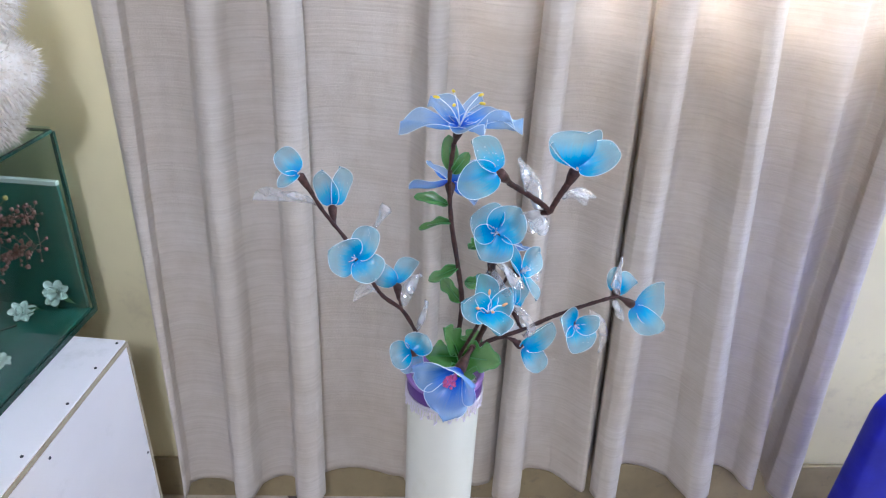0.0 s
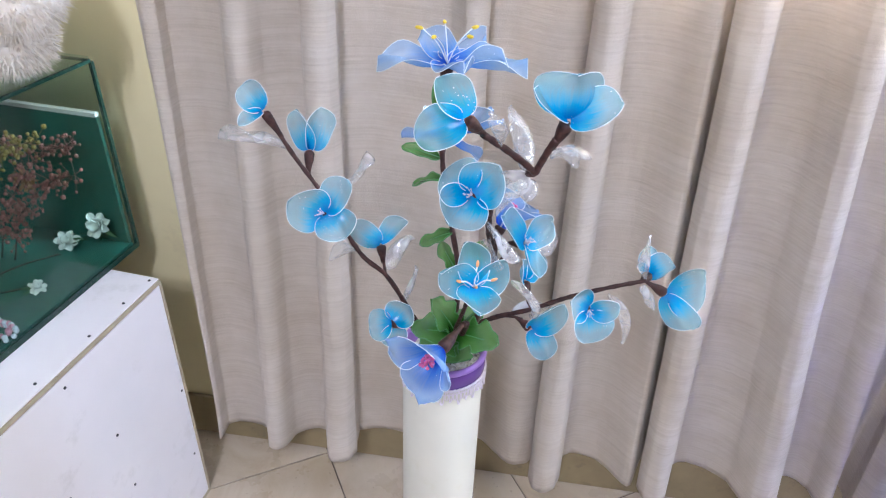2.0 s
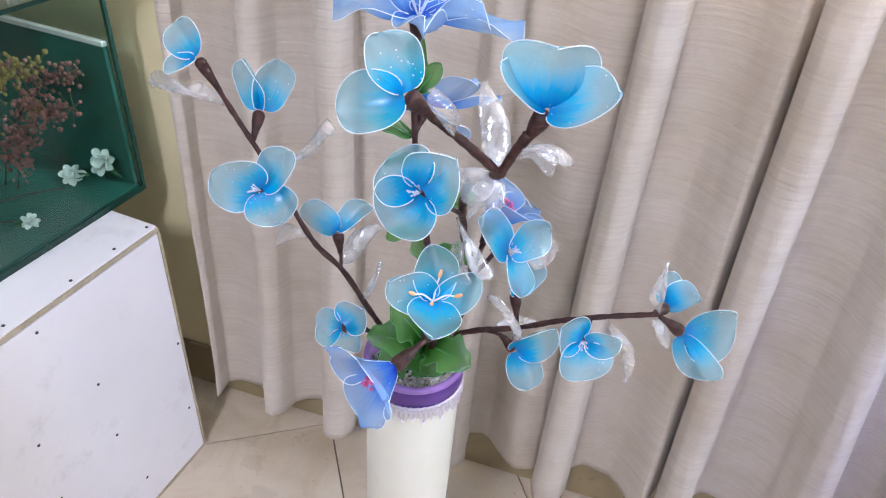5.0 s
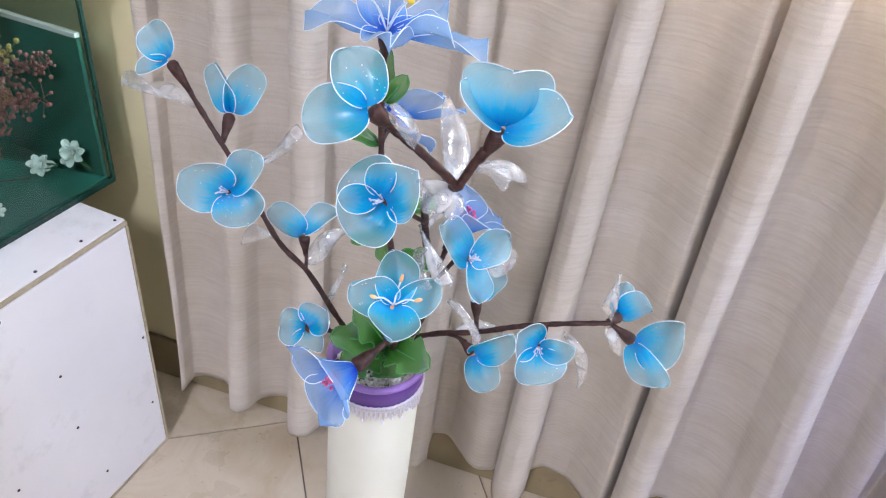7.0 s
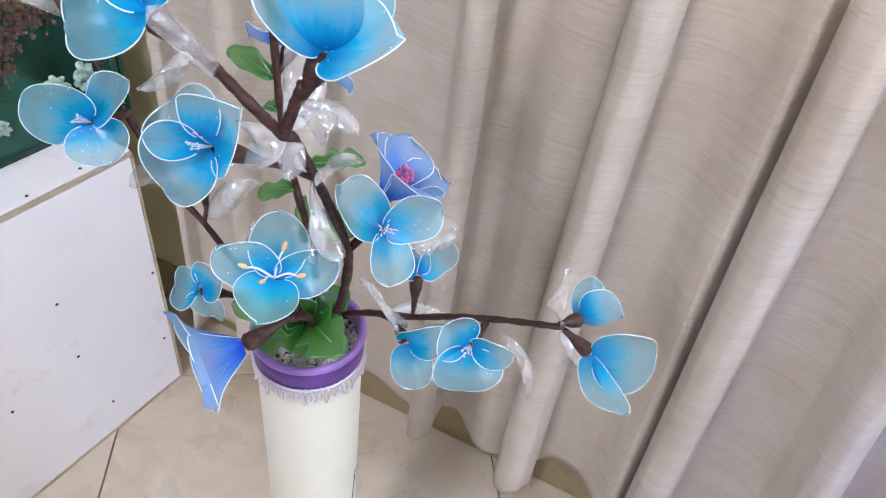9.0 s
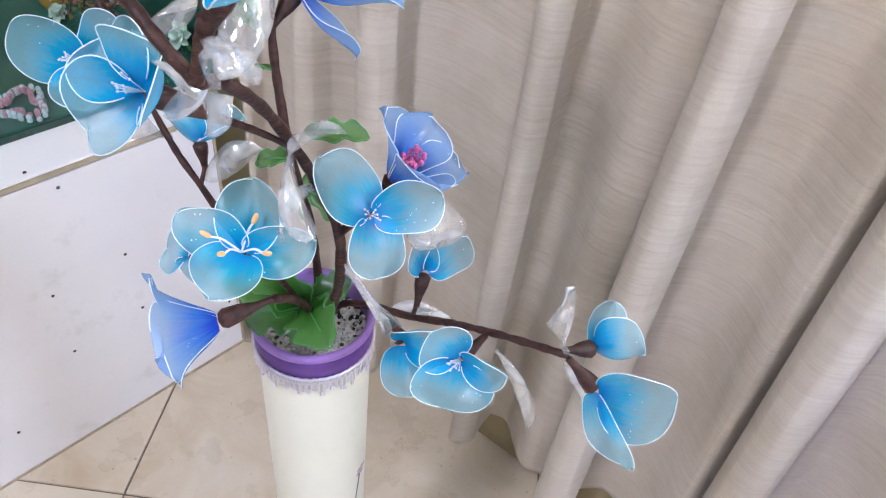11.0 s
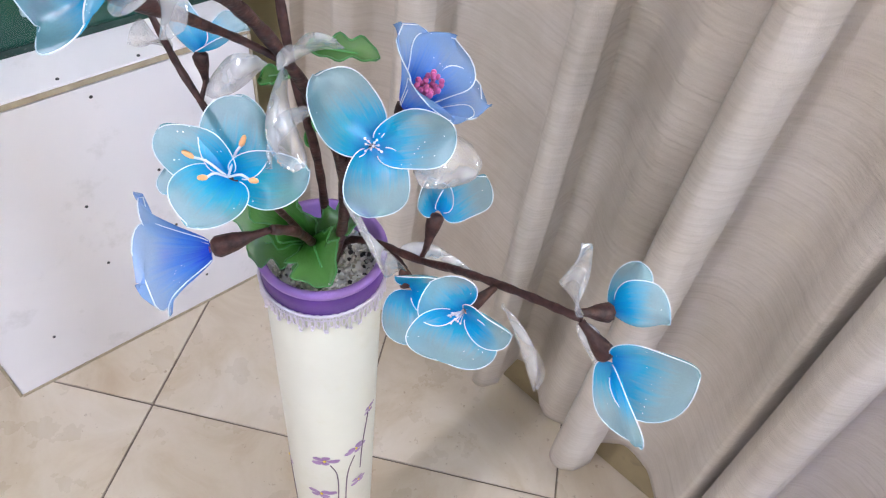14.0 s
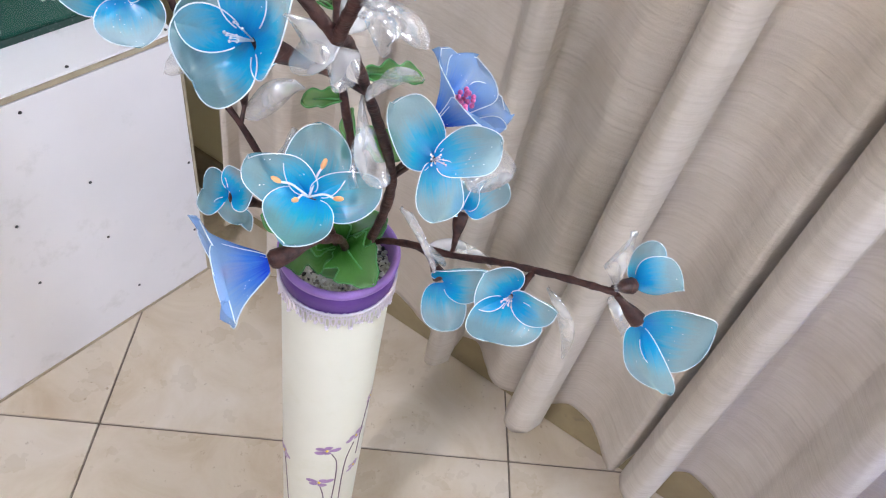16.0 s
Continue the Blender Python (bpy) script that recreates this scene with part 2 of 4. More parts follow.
WALLPAINT = painted("cream_yellow_wall_paint", (0.86, 0.76, 0.46), 0.6, 0.12, 3.0, 120, 0.25, (0.56, 0.47, 0.29))
# dark grey for the unseen walls, so they bounce less fill onto the folds
FARWALL = painted("fill_cutting_grey_paint", (0.26, 0.25, 0.24), 0.7, 0.08, 2.0)
# ceiling is never in view; toned down from white to return less light
CEILING = painted("dimmed_ceiling_paint", (0.60, 0.59, 0.57), 0.8, 0.06, 2.0)
GROUT = painted("dark_grout", (0.20, 0.16, 0.125), 0.85, 0.3, 12)
BOARD = painted("white_laminate_board", (0.88, 0.85, 0.86), 0.35, 0.07, 4.0, 90, 0.04, (0.60, 0.58, 0.56))
RAWEDGE = painted("bare_board_edge", (0.50, 0.42, 0.29), 0.7, 0.3, 30)
SCREW = painted("dark_screw_steel", (0.03, 0.03, 0.035), 0.4, 0.2, 90)
BAIZE = painted("green_display_cloth", (0.010, 0.120, 0.085), 0.8, 0.35, 7, 300, 0.3)
SEALANT = painted("dark_green_glass_edge", (0.012, 0.05, 0.035), 0.25, 0.2, 12)
WHITEBOARD = painted("white_backing_strip", (0.70, 0.71, 0.66), 0.6, 0.1, 12)
BLOSSOM = painted("white_cloth_blossom", (0.75, 0.80, 0.72), 0.8, 0.2, 60)
TANBUD = painted("dried_tan_seed", (0.36, 0.19, 0.08), 0.7, 0.4, 90)
AMBER = painted("amber_glaze", (0.62, 0.30, 0.05), 0.18, 0.3, 25)
LEAFCLOTH = painted("leaf_cloth", (0.03, 0.13, 0.04), 0.7, 0.3, 60)
ROSE = painted("pink_bead", (0.72, 0.30, 0.40), 0.3, 0.3, 120)
BROWNBEAD = painted("rust_brown_buds", (0.30, 0.11, 0.09), 0.6, 0.4, 120)
TWIG = painted("dark_twig", (0.05, 0.035, 0.025), 0.7, 0.3, 60)
STEEL = painted("lamp_housing_enamel", (0.72, 0.72, 0.72), 0.4, 0.05, 3)


# ---- mesh helpers ----
def mesh_from(name, verts, faces, mat, smooth=True, uvs=None):
    me = bpy.data.meshes.new(name)
    me.from_pydata([tuple(v) for v in verts], [], faces)
    me.materials.append(mat)
    if uvs is not None:
        lay = me.uv_layers.new(name="UVMap")
        for lp in me.loops:
            lay.data[lp.index].uv = uvs[lp.vertex_index]
    if smooth:
        me.shade_smooth()
    me.update()
    return me


def child(ob, parent):
    if parent:
        ob.parent = parent
    return ob


def part(name, bm, mat, parent=None, label="", smooth=False):
    me = bpy.data.meshes.new(name)
    bm.normal_update()
    bm.to_mesh(me)
    bm.free()
    me.materials.append(mat)
    if smooth:
        me.shade_smooth()
    return tagged(child(new(name, me), parent), label)


def piece(name, me, parent=None, label=""):
    return tagged(child(new(name, me), parent), label)


def thing(name, label, category, group="", kind=""):
    return tagged(new(name), label, category, group, kind)


def add_box(bm, x0, y0, z0, x1, y1, z1, bevel=0.0, m=None):
    r = bmesh.ops.create_cube(bm, size=1.0)
    bmesh.ops.scale(bm, vec=(x1 - x0, y1 - y0, z1 - z0), verts=r["verts"])
    bmesh.ops.translate(bm, vec=((x0 + x1) / 2, (y0 + y1) / 2, (z0 + z1) / 2), verts=r["verts"])
    if m is not None:
        bmesh.ops.transform(bm, matrix=m, verts=r["verts"])
    if bevel:
        ed = list({e for v in r["verts"] for e in v.link_edges})
        bmesh.ops.bevel(bm, geom=ed, offset=bevel, segments=2, affect="EDGES", profile=0.6)


def boxed(x0, y0, z0, x1, y1, z1, bevel=0.0, m=None):
    bm = bmesh.new()
    add_box(bm, x0, y0, z0, x1, y1, z1, bevel, m)
    return bm


def spline(points, per=8):
    """Catmull-Rom through the points."""
    p = [Vector(q) for q in points]
    p = [p[0] * 2 - p[1]] + p + [p[-1] * 2 - p[-2]]
    out = []
    for i in range(1, len(p) - 2):
        for k in range(per):
            t = k / per
            out.append(0.5 * ((2 * p[i]) + (p[i + 1] - p[i - 1]) * t + (2 * p[i - 1] - 5 * p[i] + 4 * p[i + 1] - p[i + 2]) * t * t
                              + (3 * p[i] - p[i - 1] - 3 * p[i + 1] + p[i + 2]) * t ** 3))
    out.append(p[-2])
    return out


def tube_data(pts, radii, sides=6, closed=False, lumpy=0.0, seed=0):
    """Vertices and faces of a tube along pts."""
    rnd = random.Random(seed)
    n = len(pts)
    verts, faces = [], []
    side = None
    for i, p in enumerate(pts):
        a = pts[(i - 1) % n] if closed or i else pts[0]
        b = pts[(i + 1) % n] if closed or i < n - 1 else pts[-1]
        d = (b - a)
        d = d.normalized() if d.length > 1e-9 else Vector((0, 0, 1))
        if side is None:
            side = d.orthogonal().normalized()
        side = (side - d * side.dot(d))
        side = side.normalized() if side.length > 1e-6 else d.orthogonal().normalized()
        up = d.cross(side)
        r = radii[i] if isinstance(radii, (list, tuple)) else radii
        r *= 1 + lumpy * rnd.uniform(-1, 1)
        for k in range(sides):
            w = 2 * math.pi * k / sides
            verts.append(p + side * (r * math.cos(w)) + up * (r * math.sin(w)))
    rings = n if closed else n - 1
    for i in range(rings):
        j = (i + 1) % n
        for k in range(sides):
            q = (k + 1) % sides
            faces.append((i * sides + k, i * sides + q, j * sides + q, j * sides + k))
    if not closed:
        faces.append(tuple(range(sides))[::-1])
        faces.append(tuple((n - 1) * sides + k for k in range(sides)))
    return verts, faces


def tube(name, points, r0, r1, mat, parent=None, per=8, sides=8, lumpy=0.15, label="", seed=0):
    pts = spline(points, per)
    n = len(pts) - 1
    radii = [r0 + (r1 - r0) * i / n for i in range(n + 1)]
    v, f = tube_data(pts, radii, sides, False, lumpy, seed)
    return piece(name, mesh_from(name, v, f, mat), parent, label)


def merged(name, sets, mat, parent=None, label=""):
    """One mesh from several (verts, faces) sets."""
    V, F = [], []
    for v, f in sets:
        o = len(V)
        V += list(v)
        F += [tuple(i + o for i in q) for q in f]
    return piece(name, mesh_from(name, V, F, mat), parent, label)


def ball_data(c, r, rows=5, cols=8, squash=(1, 1, 1)):
    v, f = [], []
    for i in range(rows + 1):
        a = math.pi * i / rows
        for k in range(cols):
            w = 2 * math.pi * k / cols
            v.append(Vector(c) + Vector((math.sin(a) * math.cos(w) * r * squash[0], math.sin(a) * math.sin(w) * r * squash[1],
                                         math.cos(a) * r * squash[2])))
    for i in range(rows):
        for k in range(cols):
            q = (k + 1) % cols
            f.append((i * cols + k, i * cols + q, (i + 1) * cols + q, (i + 1) * cols + k))
    return v, f


# ---- the room ----
# the back wall runs at a slight angle behind the curtain
WALL_Y, WALL_K = 1.310, 0.100


def wall_y(x):
    return WALL_Y + WALL_K * x


LEAN = Matrix.Translation((0, WALL_Y, 0)) @ Matrix.Rotation(math.atan(WALL_K), 4, "Z")
bm = bmesh.new()
add_box(bm, -2.3, 0, 0, 2.4, 0.22, 1.24, 0, LEAN)
add_box(bm, -2.3, 0, 1.24, -0.45, 0.22, 2.32, 0, LEAN)
add_box(bm, 1.15, 0, 1.24, 2.4, 0.22, 2.32, 0, LEAN)
add_box(bm, -2.3, 0, 2.32, 2.4, 0.22, 2.75, 0, LEAN)
bmesh.ops.remove_doubles(bm, verts=bm.verts, dist=0.0005)
tagged(part("wall_north", bm, WALLPAINT), "cream yellow painted wall behind the curtain", "wall", kind="structure")
# walls out of view, their colour kept dark to hold down bounced light
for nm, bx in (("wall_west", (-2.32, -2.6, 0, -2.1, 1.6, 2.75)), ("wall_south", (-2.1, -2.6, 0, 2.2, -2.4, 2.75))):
    tagged(part(nm, boxed(*bx), FARWALL), "unseen room wall, painted dark grey to cut fill light", "wall", kind="structure")
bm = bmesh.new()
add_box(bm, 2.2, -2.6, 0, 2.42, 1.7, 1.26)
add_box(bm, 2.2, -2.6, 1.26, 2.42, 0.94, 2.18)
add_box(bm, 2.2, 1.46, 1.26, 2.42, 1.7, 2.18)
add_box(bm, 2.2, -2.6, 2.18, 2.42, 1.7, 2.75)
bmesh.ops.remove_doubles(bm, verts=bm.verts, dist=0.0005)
tagged(part("wall_east", bm, FARWALL), "unseen wall with a small window opening, dark grey to cut fill light", "wall", kind="structure")
tagged(part("ceiling", boxed(-2.32, -2.6, 2.752, 2.42, 1.75, 2.85), CEILING), "unseen plain ceiling, toned down to weaken fill light", "ceiling", kind="structure")
# low painted skirting at the back wall's foot, darkened for shade under the hem
tagged(part("baseboard", boxed(-2.1, -0.012, 0.002, 2.2, -0.001, 0.13, 0.003, LEAN), painted("hem_shade_skirting_paint", (0.36, 0.28, 0.15), 0.55, 0.3, 9, 120, 0.2, (0.12, 0.09, 0.07))),
       "worn painted skirting board, darkened for shade below the curtain", "skirting", kind="structure")
window = thing("window_1", "window opening behind the curtain", "window", kind="structure")
for nm, bx in (("window_frame", (-0.45, 0.10, 1.242, -0.40, 0.16, 2.318)), ("window_frame", (1.10, 0.10, 1.242, 1.15, 0.16, 2.318)),
               ("window_frame", (0.33, 0.10, 1.242, 0.37, 0.16, 2.318))):
    part(nm, boxed(*bx, 0.004, LEAN), STEEL, window)

# floor slab with tiles laid at an angle to the wall
floor = tagged(part("floor", boxed(-2.3, -2.6, -0.06, 2.4, 1.75, -0.004), GROUT), "beige ceramic floor tiles with dark joints", "floor", kind="structure")
TILE_SIZE, TILE_GAP, TILE_ANGLE = 0.402, 0.0038, 38.2
tile_bm = bmesh.new()
h = (TILE_SIZE - TILE_GAP) / 2
add_box(tile_bm, -h, -h, -0.009, h, h, 0.0, 0.0012)
tile_me = bpy.data.meshes.new("tile")
tile_bm.to_mesh(tile_me)
tile_bm.free()
tile_me.materials.append(TILE)
turn = Matrix.Translation((-0.423, 0.688, 0)) @ Matrix.Rotation(radians(TILE_ANGLE), 4, "Z")

# ---- curtain ----
# each fold: where it hangs at the hem, where it hangs 1.1 m higher, and how far it stands out
FOLDS = (((-0.557, -0.562, 0.004), (-0.554, -0.538, 0.030), (-0.551, -0.514, 0.024), (-0.556, -0.516, -0.004), (-0.520, -0.48, -0.014), (-0.455, -0.425, -0.004)),
         ((-0.443, -0.413, 0.020), (-0.432, -0.402, 0.036), (-0.412, -0.385, 0.040), (-0.396, -0.37, 0.028), (-0.388, -0.36, 0.0), (-0.355, -0.33, -0.014), (-0.315, -0.295, -0.010)),
         ((-0.302, -0.287, 0.022), (-0.288, -0.276, 0.046), (-0.266, -0.257, 0.052), (-0.243, -0.240, 0.042), (-0.235, -0.234, 0.020), (-0.244, -0.243, -0.002), (-0.250, -0.249, -0.022)),
         ((-0.20, -0.20, -0.030), (-0.14, -0.14, -0.024), (-0.09, -0.09, -0.014), (-0.060, -0.060, -0.008)),
         ((-0.040, -0.038, 0.022), (-0.026, -0.028, 0.042), (-0.004, -0.012, 0.040), (0.008, 0.0, 0.018), (-0.002, -0.010, -0.008), (-0.006, -0.012, -0.028)),
         ((0.03, 0.03, -0.030), (0.070, 0.068, -0.010), (0.11, 0.105, 0.008), (0.145, 0.135, 0.002), (0.168, 0.156, -0.022)),
         ((0.164, 0.153, 0.0), (0.156, 0.148, 0.030), (0.168, 0.157, 0.054), (0.190, 0.173, 0.062), (0.212, 0.190, 0.050), (0.221, 0.199, 0.022), (0.208, 0.188, -0.010)),
         ((0.240, 0.215, -0.028), (0.29, 0.255, -0.024), (0.33, 0.29, -0.004), (0.36, 0.315, 0.020), (0.372, 0.326, 0.018), (0.380, 0.333, -0.006)),
         ((0.396, 0.348, -0.034), (0.398, 0.352, -0.012), (0.386, 0.340, 0.020), (0.400, 0.352, 0.044), (0.424, 0.378, 0.054), (0.446, 0.398, 0.040), (0.453, 0.405, 0.012), (0.444, 0.396, -0.014)),
         ((0.48, 0.430, -0.034), (0.54, 0.46, -0.028), (0.585, 0.48, -0.010)),
         ((0.608, 0.498, 0.020), (0.625, 0.510, 0.044), (0.655, 0.528, 0.052), (0.678, 0.544, 0.034), (0.682, 0.548, 0.010), (0.672, 0.538, -0.018)),
         ((0.72, 0.58, -0.032), (0.755, 0.625, -0.014), (0.772, 0.655, 0.016), (0.790, 0.680, 0.022), (0.798, 0.70, -0.004)),
         ((0.822, 0.775, -0.034), (0.830, 0.790, -0.010), (0.824, 0.782, 0.022), (0.842, 0.797, 0.046), (0.870, 0.815, 0.046), (0.892, 0.83, 0.020), (0.895, 0.835, -0.010)))
FOLD_KEYS = [key for fold in FOLDS for key in fold]


def fold_at(q):
    """Hem place, upper place and depth at q, which runs from fold key to fold key."""
    n = len(FOLD_KEYS)
    i = min(int(q), n - 2)
    t = q - i
    k = [FOLD_KEYS[max(0, min(n - 1, i + o))] for o in (-1, 0, 1, 2)]
    low = k[1][0] + (k[2][0] - k[1][0]) * t
    high = k[1][1] + (k[2][1] - k[1][1]) * t
    d = 0.5 * (2 * k[1][2] + (k[2][2] - k[0][2]) * t + (2 * k[0][2] - 5 * k[1][2] + 4 * k[2][2] - k[3][2]) * t * t
               + (3 * k[1][2] - k[0][2] - 3 * k[2][2] + k[3][2]) * t ** 3)
    return low, high, max(-0.055, d * (1.0 if d > 0 else 1.35))


def curtain_point(low, high, d, z):
    """A point of the cloth at height z."""
    t = max(0.0, z - 0.15) / 1.1
    x = low + (high - low) * t * (1.0 if t < 1 else 1 / t ** 0.5) + 0.004 * noise.noise((low * 4, z * 2.1, 9.0))
    wob = 0.007 * noise.noise((low * 5, z * 1.6, 4.0)) + 0.0028 * noise.noise((low * 22, z * 4, 8.0)) + 0.0012 * noise.noise((low * 60, z * 11, 3.0))
    full = 1.0 + 0.20 * max(0.0, (0.45 - z) / 0.3) - 0.10 * max(0.0, min(1.0, z - 0.5))
    y = 1.210 + 0.122 * x - full * d - wob
    return (x, y, z)


def curtain():
    per, rows, top = 9, 70, 2.45
    cols = per * (len(FOLD_KEYS) - 1)
    V, U, F = [], [], []
    run, last = [], None
    for i in range(cols + 1):
        low, high, d = fold_at(i / per)
        if last:
            run.append(run[-1] + math.hypot(low - last[0], d - last[1]))
        else:
            run.append(0.0)
        last = (low, d)
    for j in range(rows + 1):
        for i in range(cols + 1):
            low, high, d = fold_at(i / per)
            hem = 0.154 + 0.006 * noise.noise((low * 6, 1.3, 0)) - 0.06 * d
            z = hem + (top - hem) * (j / rows) ** 1.15
            V.append(curtain_point(low, high, d, z))
            U.append((run[i], z))
    w = cols + 1
    for j in range(rows):
        for i in range(cols):
            F.append((j * w + i, j * w + i + 1, (j + 1) * w + i + 1, (j + 1) * w + i))
    ob = piece("curtain", mesh_from("curtain", V, F, CLOTH, True, U))
    sm = ob.modifiers.new("thickness", "SOLIDIFY")
    sm.thickness, sm.offset = 0.0016, 0.0
    return tagged(ob, "off-white slub weave curtain hanging in deep folds", "curtain")


curtain()

# ---- vase ----
VX, VY, RIM = 0.039, 0.804, 0.832


def lathe(profile, sides=64, cap=True):
    V, F = [], []
    for r, z in profile:
        for k in range(sides):
            w = 2 * math.pi * k / sides
            V.append((VX + r * math.cos(w), VY + r * math.sin(w), z))
    for i in range(len(profile) - 1):
        for k in range(sides):
            q = (k + 1) % sides
            F.append((i * sides + k, i * sides + q, (i + 1) * sides + q, (i + 1) * sides + k))
    if cap:
        F.append(tuple(range(sides))[::-1])
    return V, F


vase = thing("vase", "tall cream cylinder vase with purple rim and painted flowers", "vase")
part_v, part_f = lathe([(0.050, 0.0), (0.0512, 0.004), (0.0512, 0.40), (0.0512, 0.800), (0.0500, 0.803), (0.046, 0.803)])
piece("body", mesh_from("body", part_v, part_f, CREAM), vase, "cream painted pipe body")
v, f = lathe([(0.0515, 0.801), (0.0528, 0.803), (0.0530, 0.815), (0.0530, 0.8235), (0.0520, 0.8245)], cap=False)
piece("rim_band", mesh_from("rim_band", v, f, PURPLE), vase, "dark purple painted band")
v, f = lathe([(0.0519, 0.8246), (0.0545, 0.8262), (0.0548, 0.8300), (0.0530, 0.8325), (0.0490, 0.8320), (0.0475, 0.8290), (0.0470, 0.805)], cap=False)
piece("rim", mesh_from("rim", v, f, LILAC), vase, "lilac painted rim")


def lace():
    sets, rnd = [], random.Random(4)
    n = 66
    cord = [Vector((VX + 0.0537 * math.cos(2 * math.pi * k / 120), VY + 0.0537 * math.sin(2 * math.pi * k / 120),
                    0.8035 + 0.0008 * math.sin(k * 2.6))) for k in range(120)]
    sets.append(tube_data(cord, 0.0017, 5, True))
    cord2 = [Vector((p.x, p.y, p.z - 0.0062)) for p in cord]
    sets.append(tube_data(cord2, 0.0010, 4, True))
    for k in range(n):
        a = 2 * math.pi * k / n
        drop = 0.015 + (0.006 if k % 4 == 0 else 0.0) + rnd.uniform(-0.002, 0.002)
        ring = []
        for q in range(9):
            w = 2 * math.pi * q / 9
            da = a + 0.036 * math.cos(w)
            ring.append(Vector((VX + (0.0538 + 0.001 * rnd.random()) * math.cos(da), VY + 0.0540 * math.sin(da),
                                0.8025 - drop * 0.5 + drop * 0.5 * math.sin(w))))
        sets.append(tube_data(ring, 0.00075, 4, True))
        if k % 2 == 0:
            for q in range(3):
                aa = a + rnd.uniform(-0.04, 0.04)
                sets.append(ball_data((VX + 0.0542 * math.cos(aa), VY + 0.0542 * math.sin(aa), 0.8015 - drop + rnd.uniform(-0.001, 0.004)),
                                      0.0014, 4, 6))
    merged("lace_trim", sets, SILVER, vase, "silver lilac lace trim with hanging loops")


lace()


def vase_point(ang, z, out=0.0004):
    return Vector((VX + (0.0512 + out) * math.cos(ang), VY + (0.0512 + out) * math.sin(ang), z))


def painted_blossom(ang, z, size, seed, mat):
    """Four or five brush-stroke petals laid on the vase's skin."""
    rnd = random.Random(seed)
    V, F = [], []
    n = 5
    for k in range(n):
        a = 2 * math.pi * k / n + rnd.uniform(-0.25, 0.25)
        ln = size * rnd.uniform(0.75, 1.1)
        o = len(V)
        ring = []
        for q in range(10):
            w = 2 * math.pi * q / 10
            lx, ly = ln * (0.55 + 0.45 * math.cos(w)), ln * 0.30 * math.sin(w) * (1.1 + 0.4 * math.cos(w))
            du, dz = lx * math.cos(a) - ly * math.sin(a), (lx * math.sin(a) + ly * math.cos(a)) * 0.8
            ring.append(vase_point(ang + du / 0.0512, z + dz, 0.0004 + 0.0001 * k))
        V += ring
        F.append(tuple(range(o, o + 10)))
    piece("painted_blossom", mesh_from("painted_blossom", V, F, mat, False), vase, "mauve hand-painted blossom")
    v, f = ball_data(vase_point(ang, z, 0.0002), size * 0.13, 3, 6)
    piece("blossom_centre", mesh_from("blossom_centre", v, f, YELLOW), vase, "yellow painted dot")


def painted_stroke(pts, r=0.0008):
    P = spline([vase_point(a, z, 0.0001) for a, z in pts], 8)
    v, f = tube_data(P, r, 4)
    piece("painted_stem", mesh_from("painted_stem", v, f, DARKPAINT), vase, "dark painted stem")


A0 = math.atan2(0.771 - VY, 0.084 - VX)
painted_blossom(A0 - 0.10, 0.520, 0.017, 1, PETALPAINT)
painted_blossom(A0 - 0.22, 0.425, 0.018, 2, PETALPAINT)
painted_blossom(A0 + 0.62, 0.532, 0.015, 3, PETALPAINT)
painted_blossom(A0 + 0.70, 0.440, 0.014, 4, PETALPAINT)
painted_blossom(A0 - 1.35, 0.455, 0.015, 5, PETALPAINT)
painted_blossom(A0 + 1.0, 0.600, 0.010, 6, PETALPAINT)
painted_stroke([(A0 + 0.02, 0.508), (A0 + 0.16, 0.48), (A0 + 0.18, 0.42), (A0 + 0.10, 0.30)])
painted_stroke([(A0 + 0.58, 0.515), (A0 + 0.42, 0.48), (A0 + 0.36, 0.42), (A0 + 0.34, 0.28)])
painted_stroke([(A0 + 0.95, 0.592), (A0 + 0.80, 0.53), (A0 + 0.74, 0.47)])
painted_stroke([(A0 - 0.20, 0.415), (A0 - 0.08, 0.37), (A0 - 0.02, 0.28)])
painted_stroke([(A0 - 1.30, 0.44), (A0 - 1.22, 0.39), (A0 - 1.1, 0.28)])


def gravel():
    rnd = random.Random(9)
    sets = [([(VX + 0.0468 * math.cos(2 * math.pi * k / 32), VY + 0.0468 * math.sin(2 * math.pi * k / 32), 0.808) for k in range(32)], [tuple(range(32))])]
    for _ in range(900):
        r = 0.0462 * math.sqrt(rnd.random())
        a = rnd.uniform(0, 2 * math.pi)
        s = rnd.uniform(0.0012, 0.0028)
        sets.append(ball_data((VX + r * math.cos(a), VY + r * math.sin(a), 0.8085 + rnd.uniform(0, 0.0035)), s, 3, 5,
                              (rnd.uniform(0.7, 1.3), rnd.uniform(0.7, 1.3), rnd.uniform(0.5, 0.9))))
    ob = merged("gravel", sets, GRAVEL)
    ob.data.shade_flat()
    tagged(ob, "white and black speckled gravel filling the vase", "gravel", kind="stuff")


gravel()


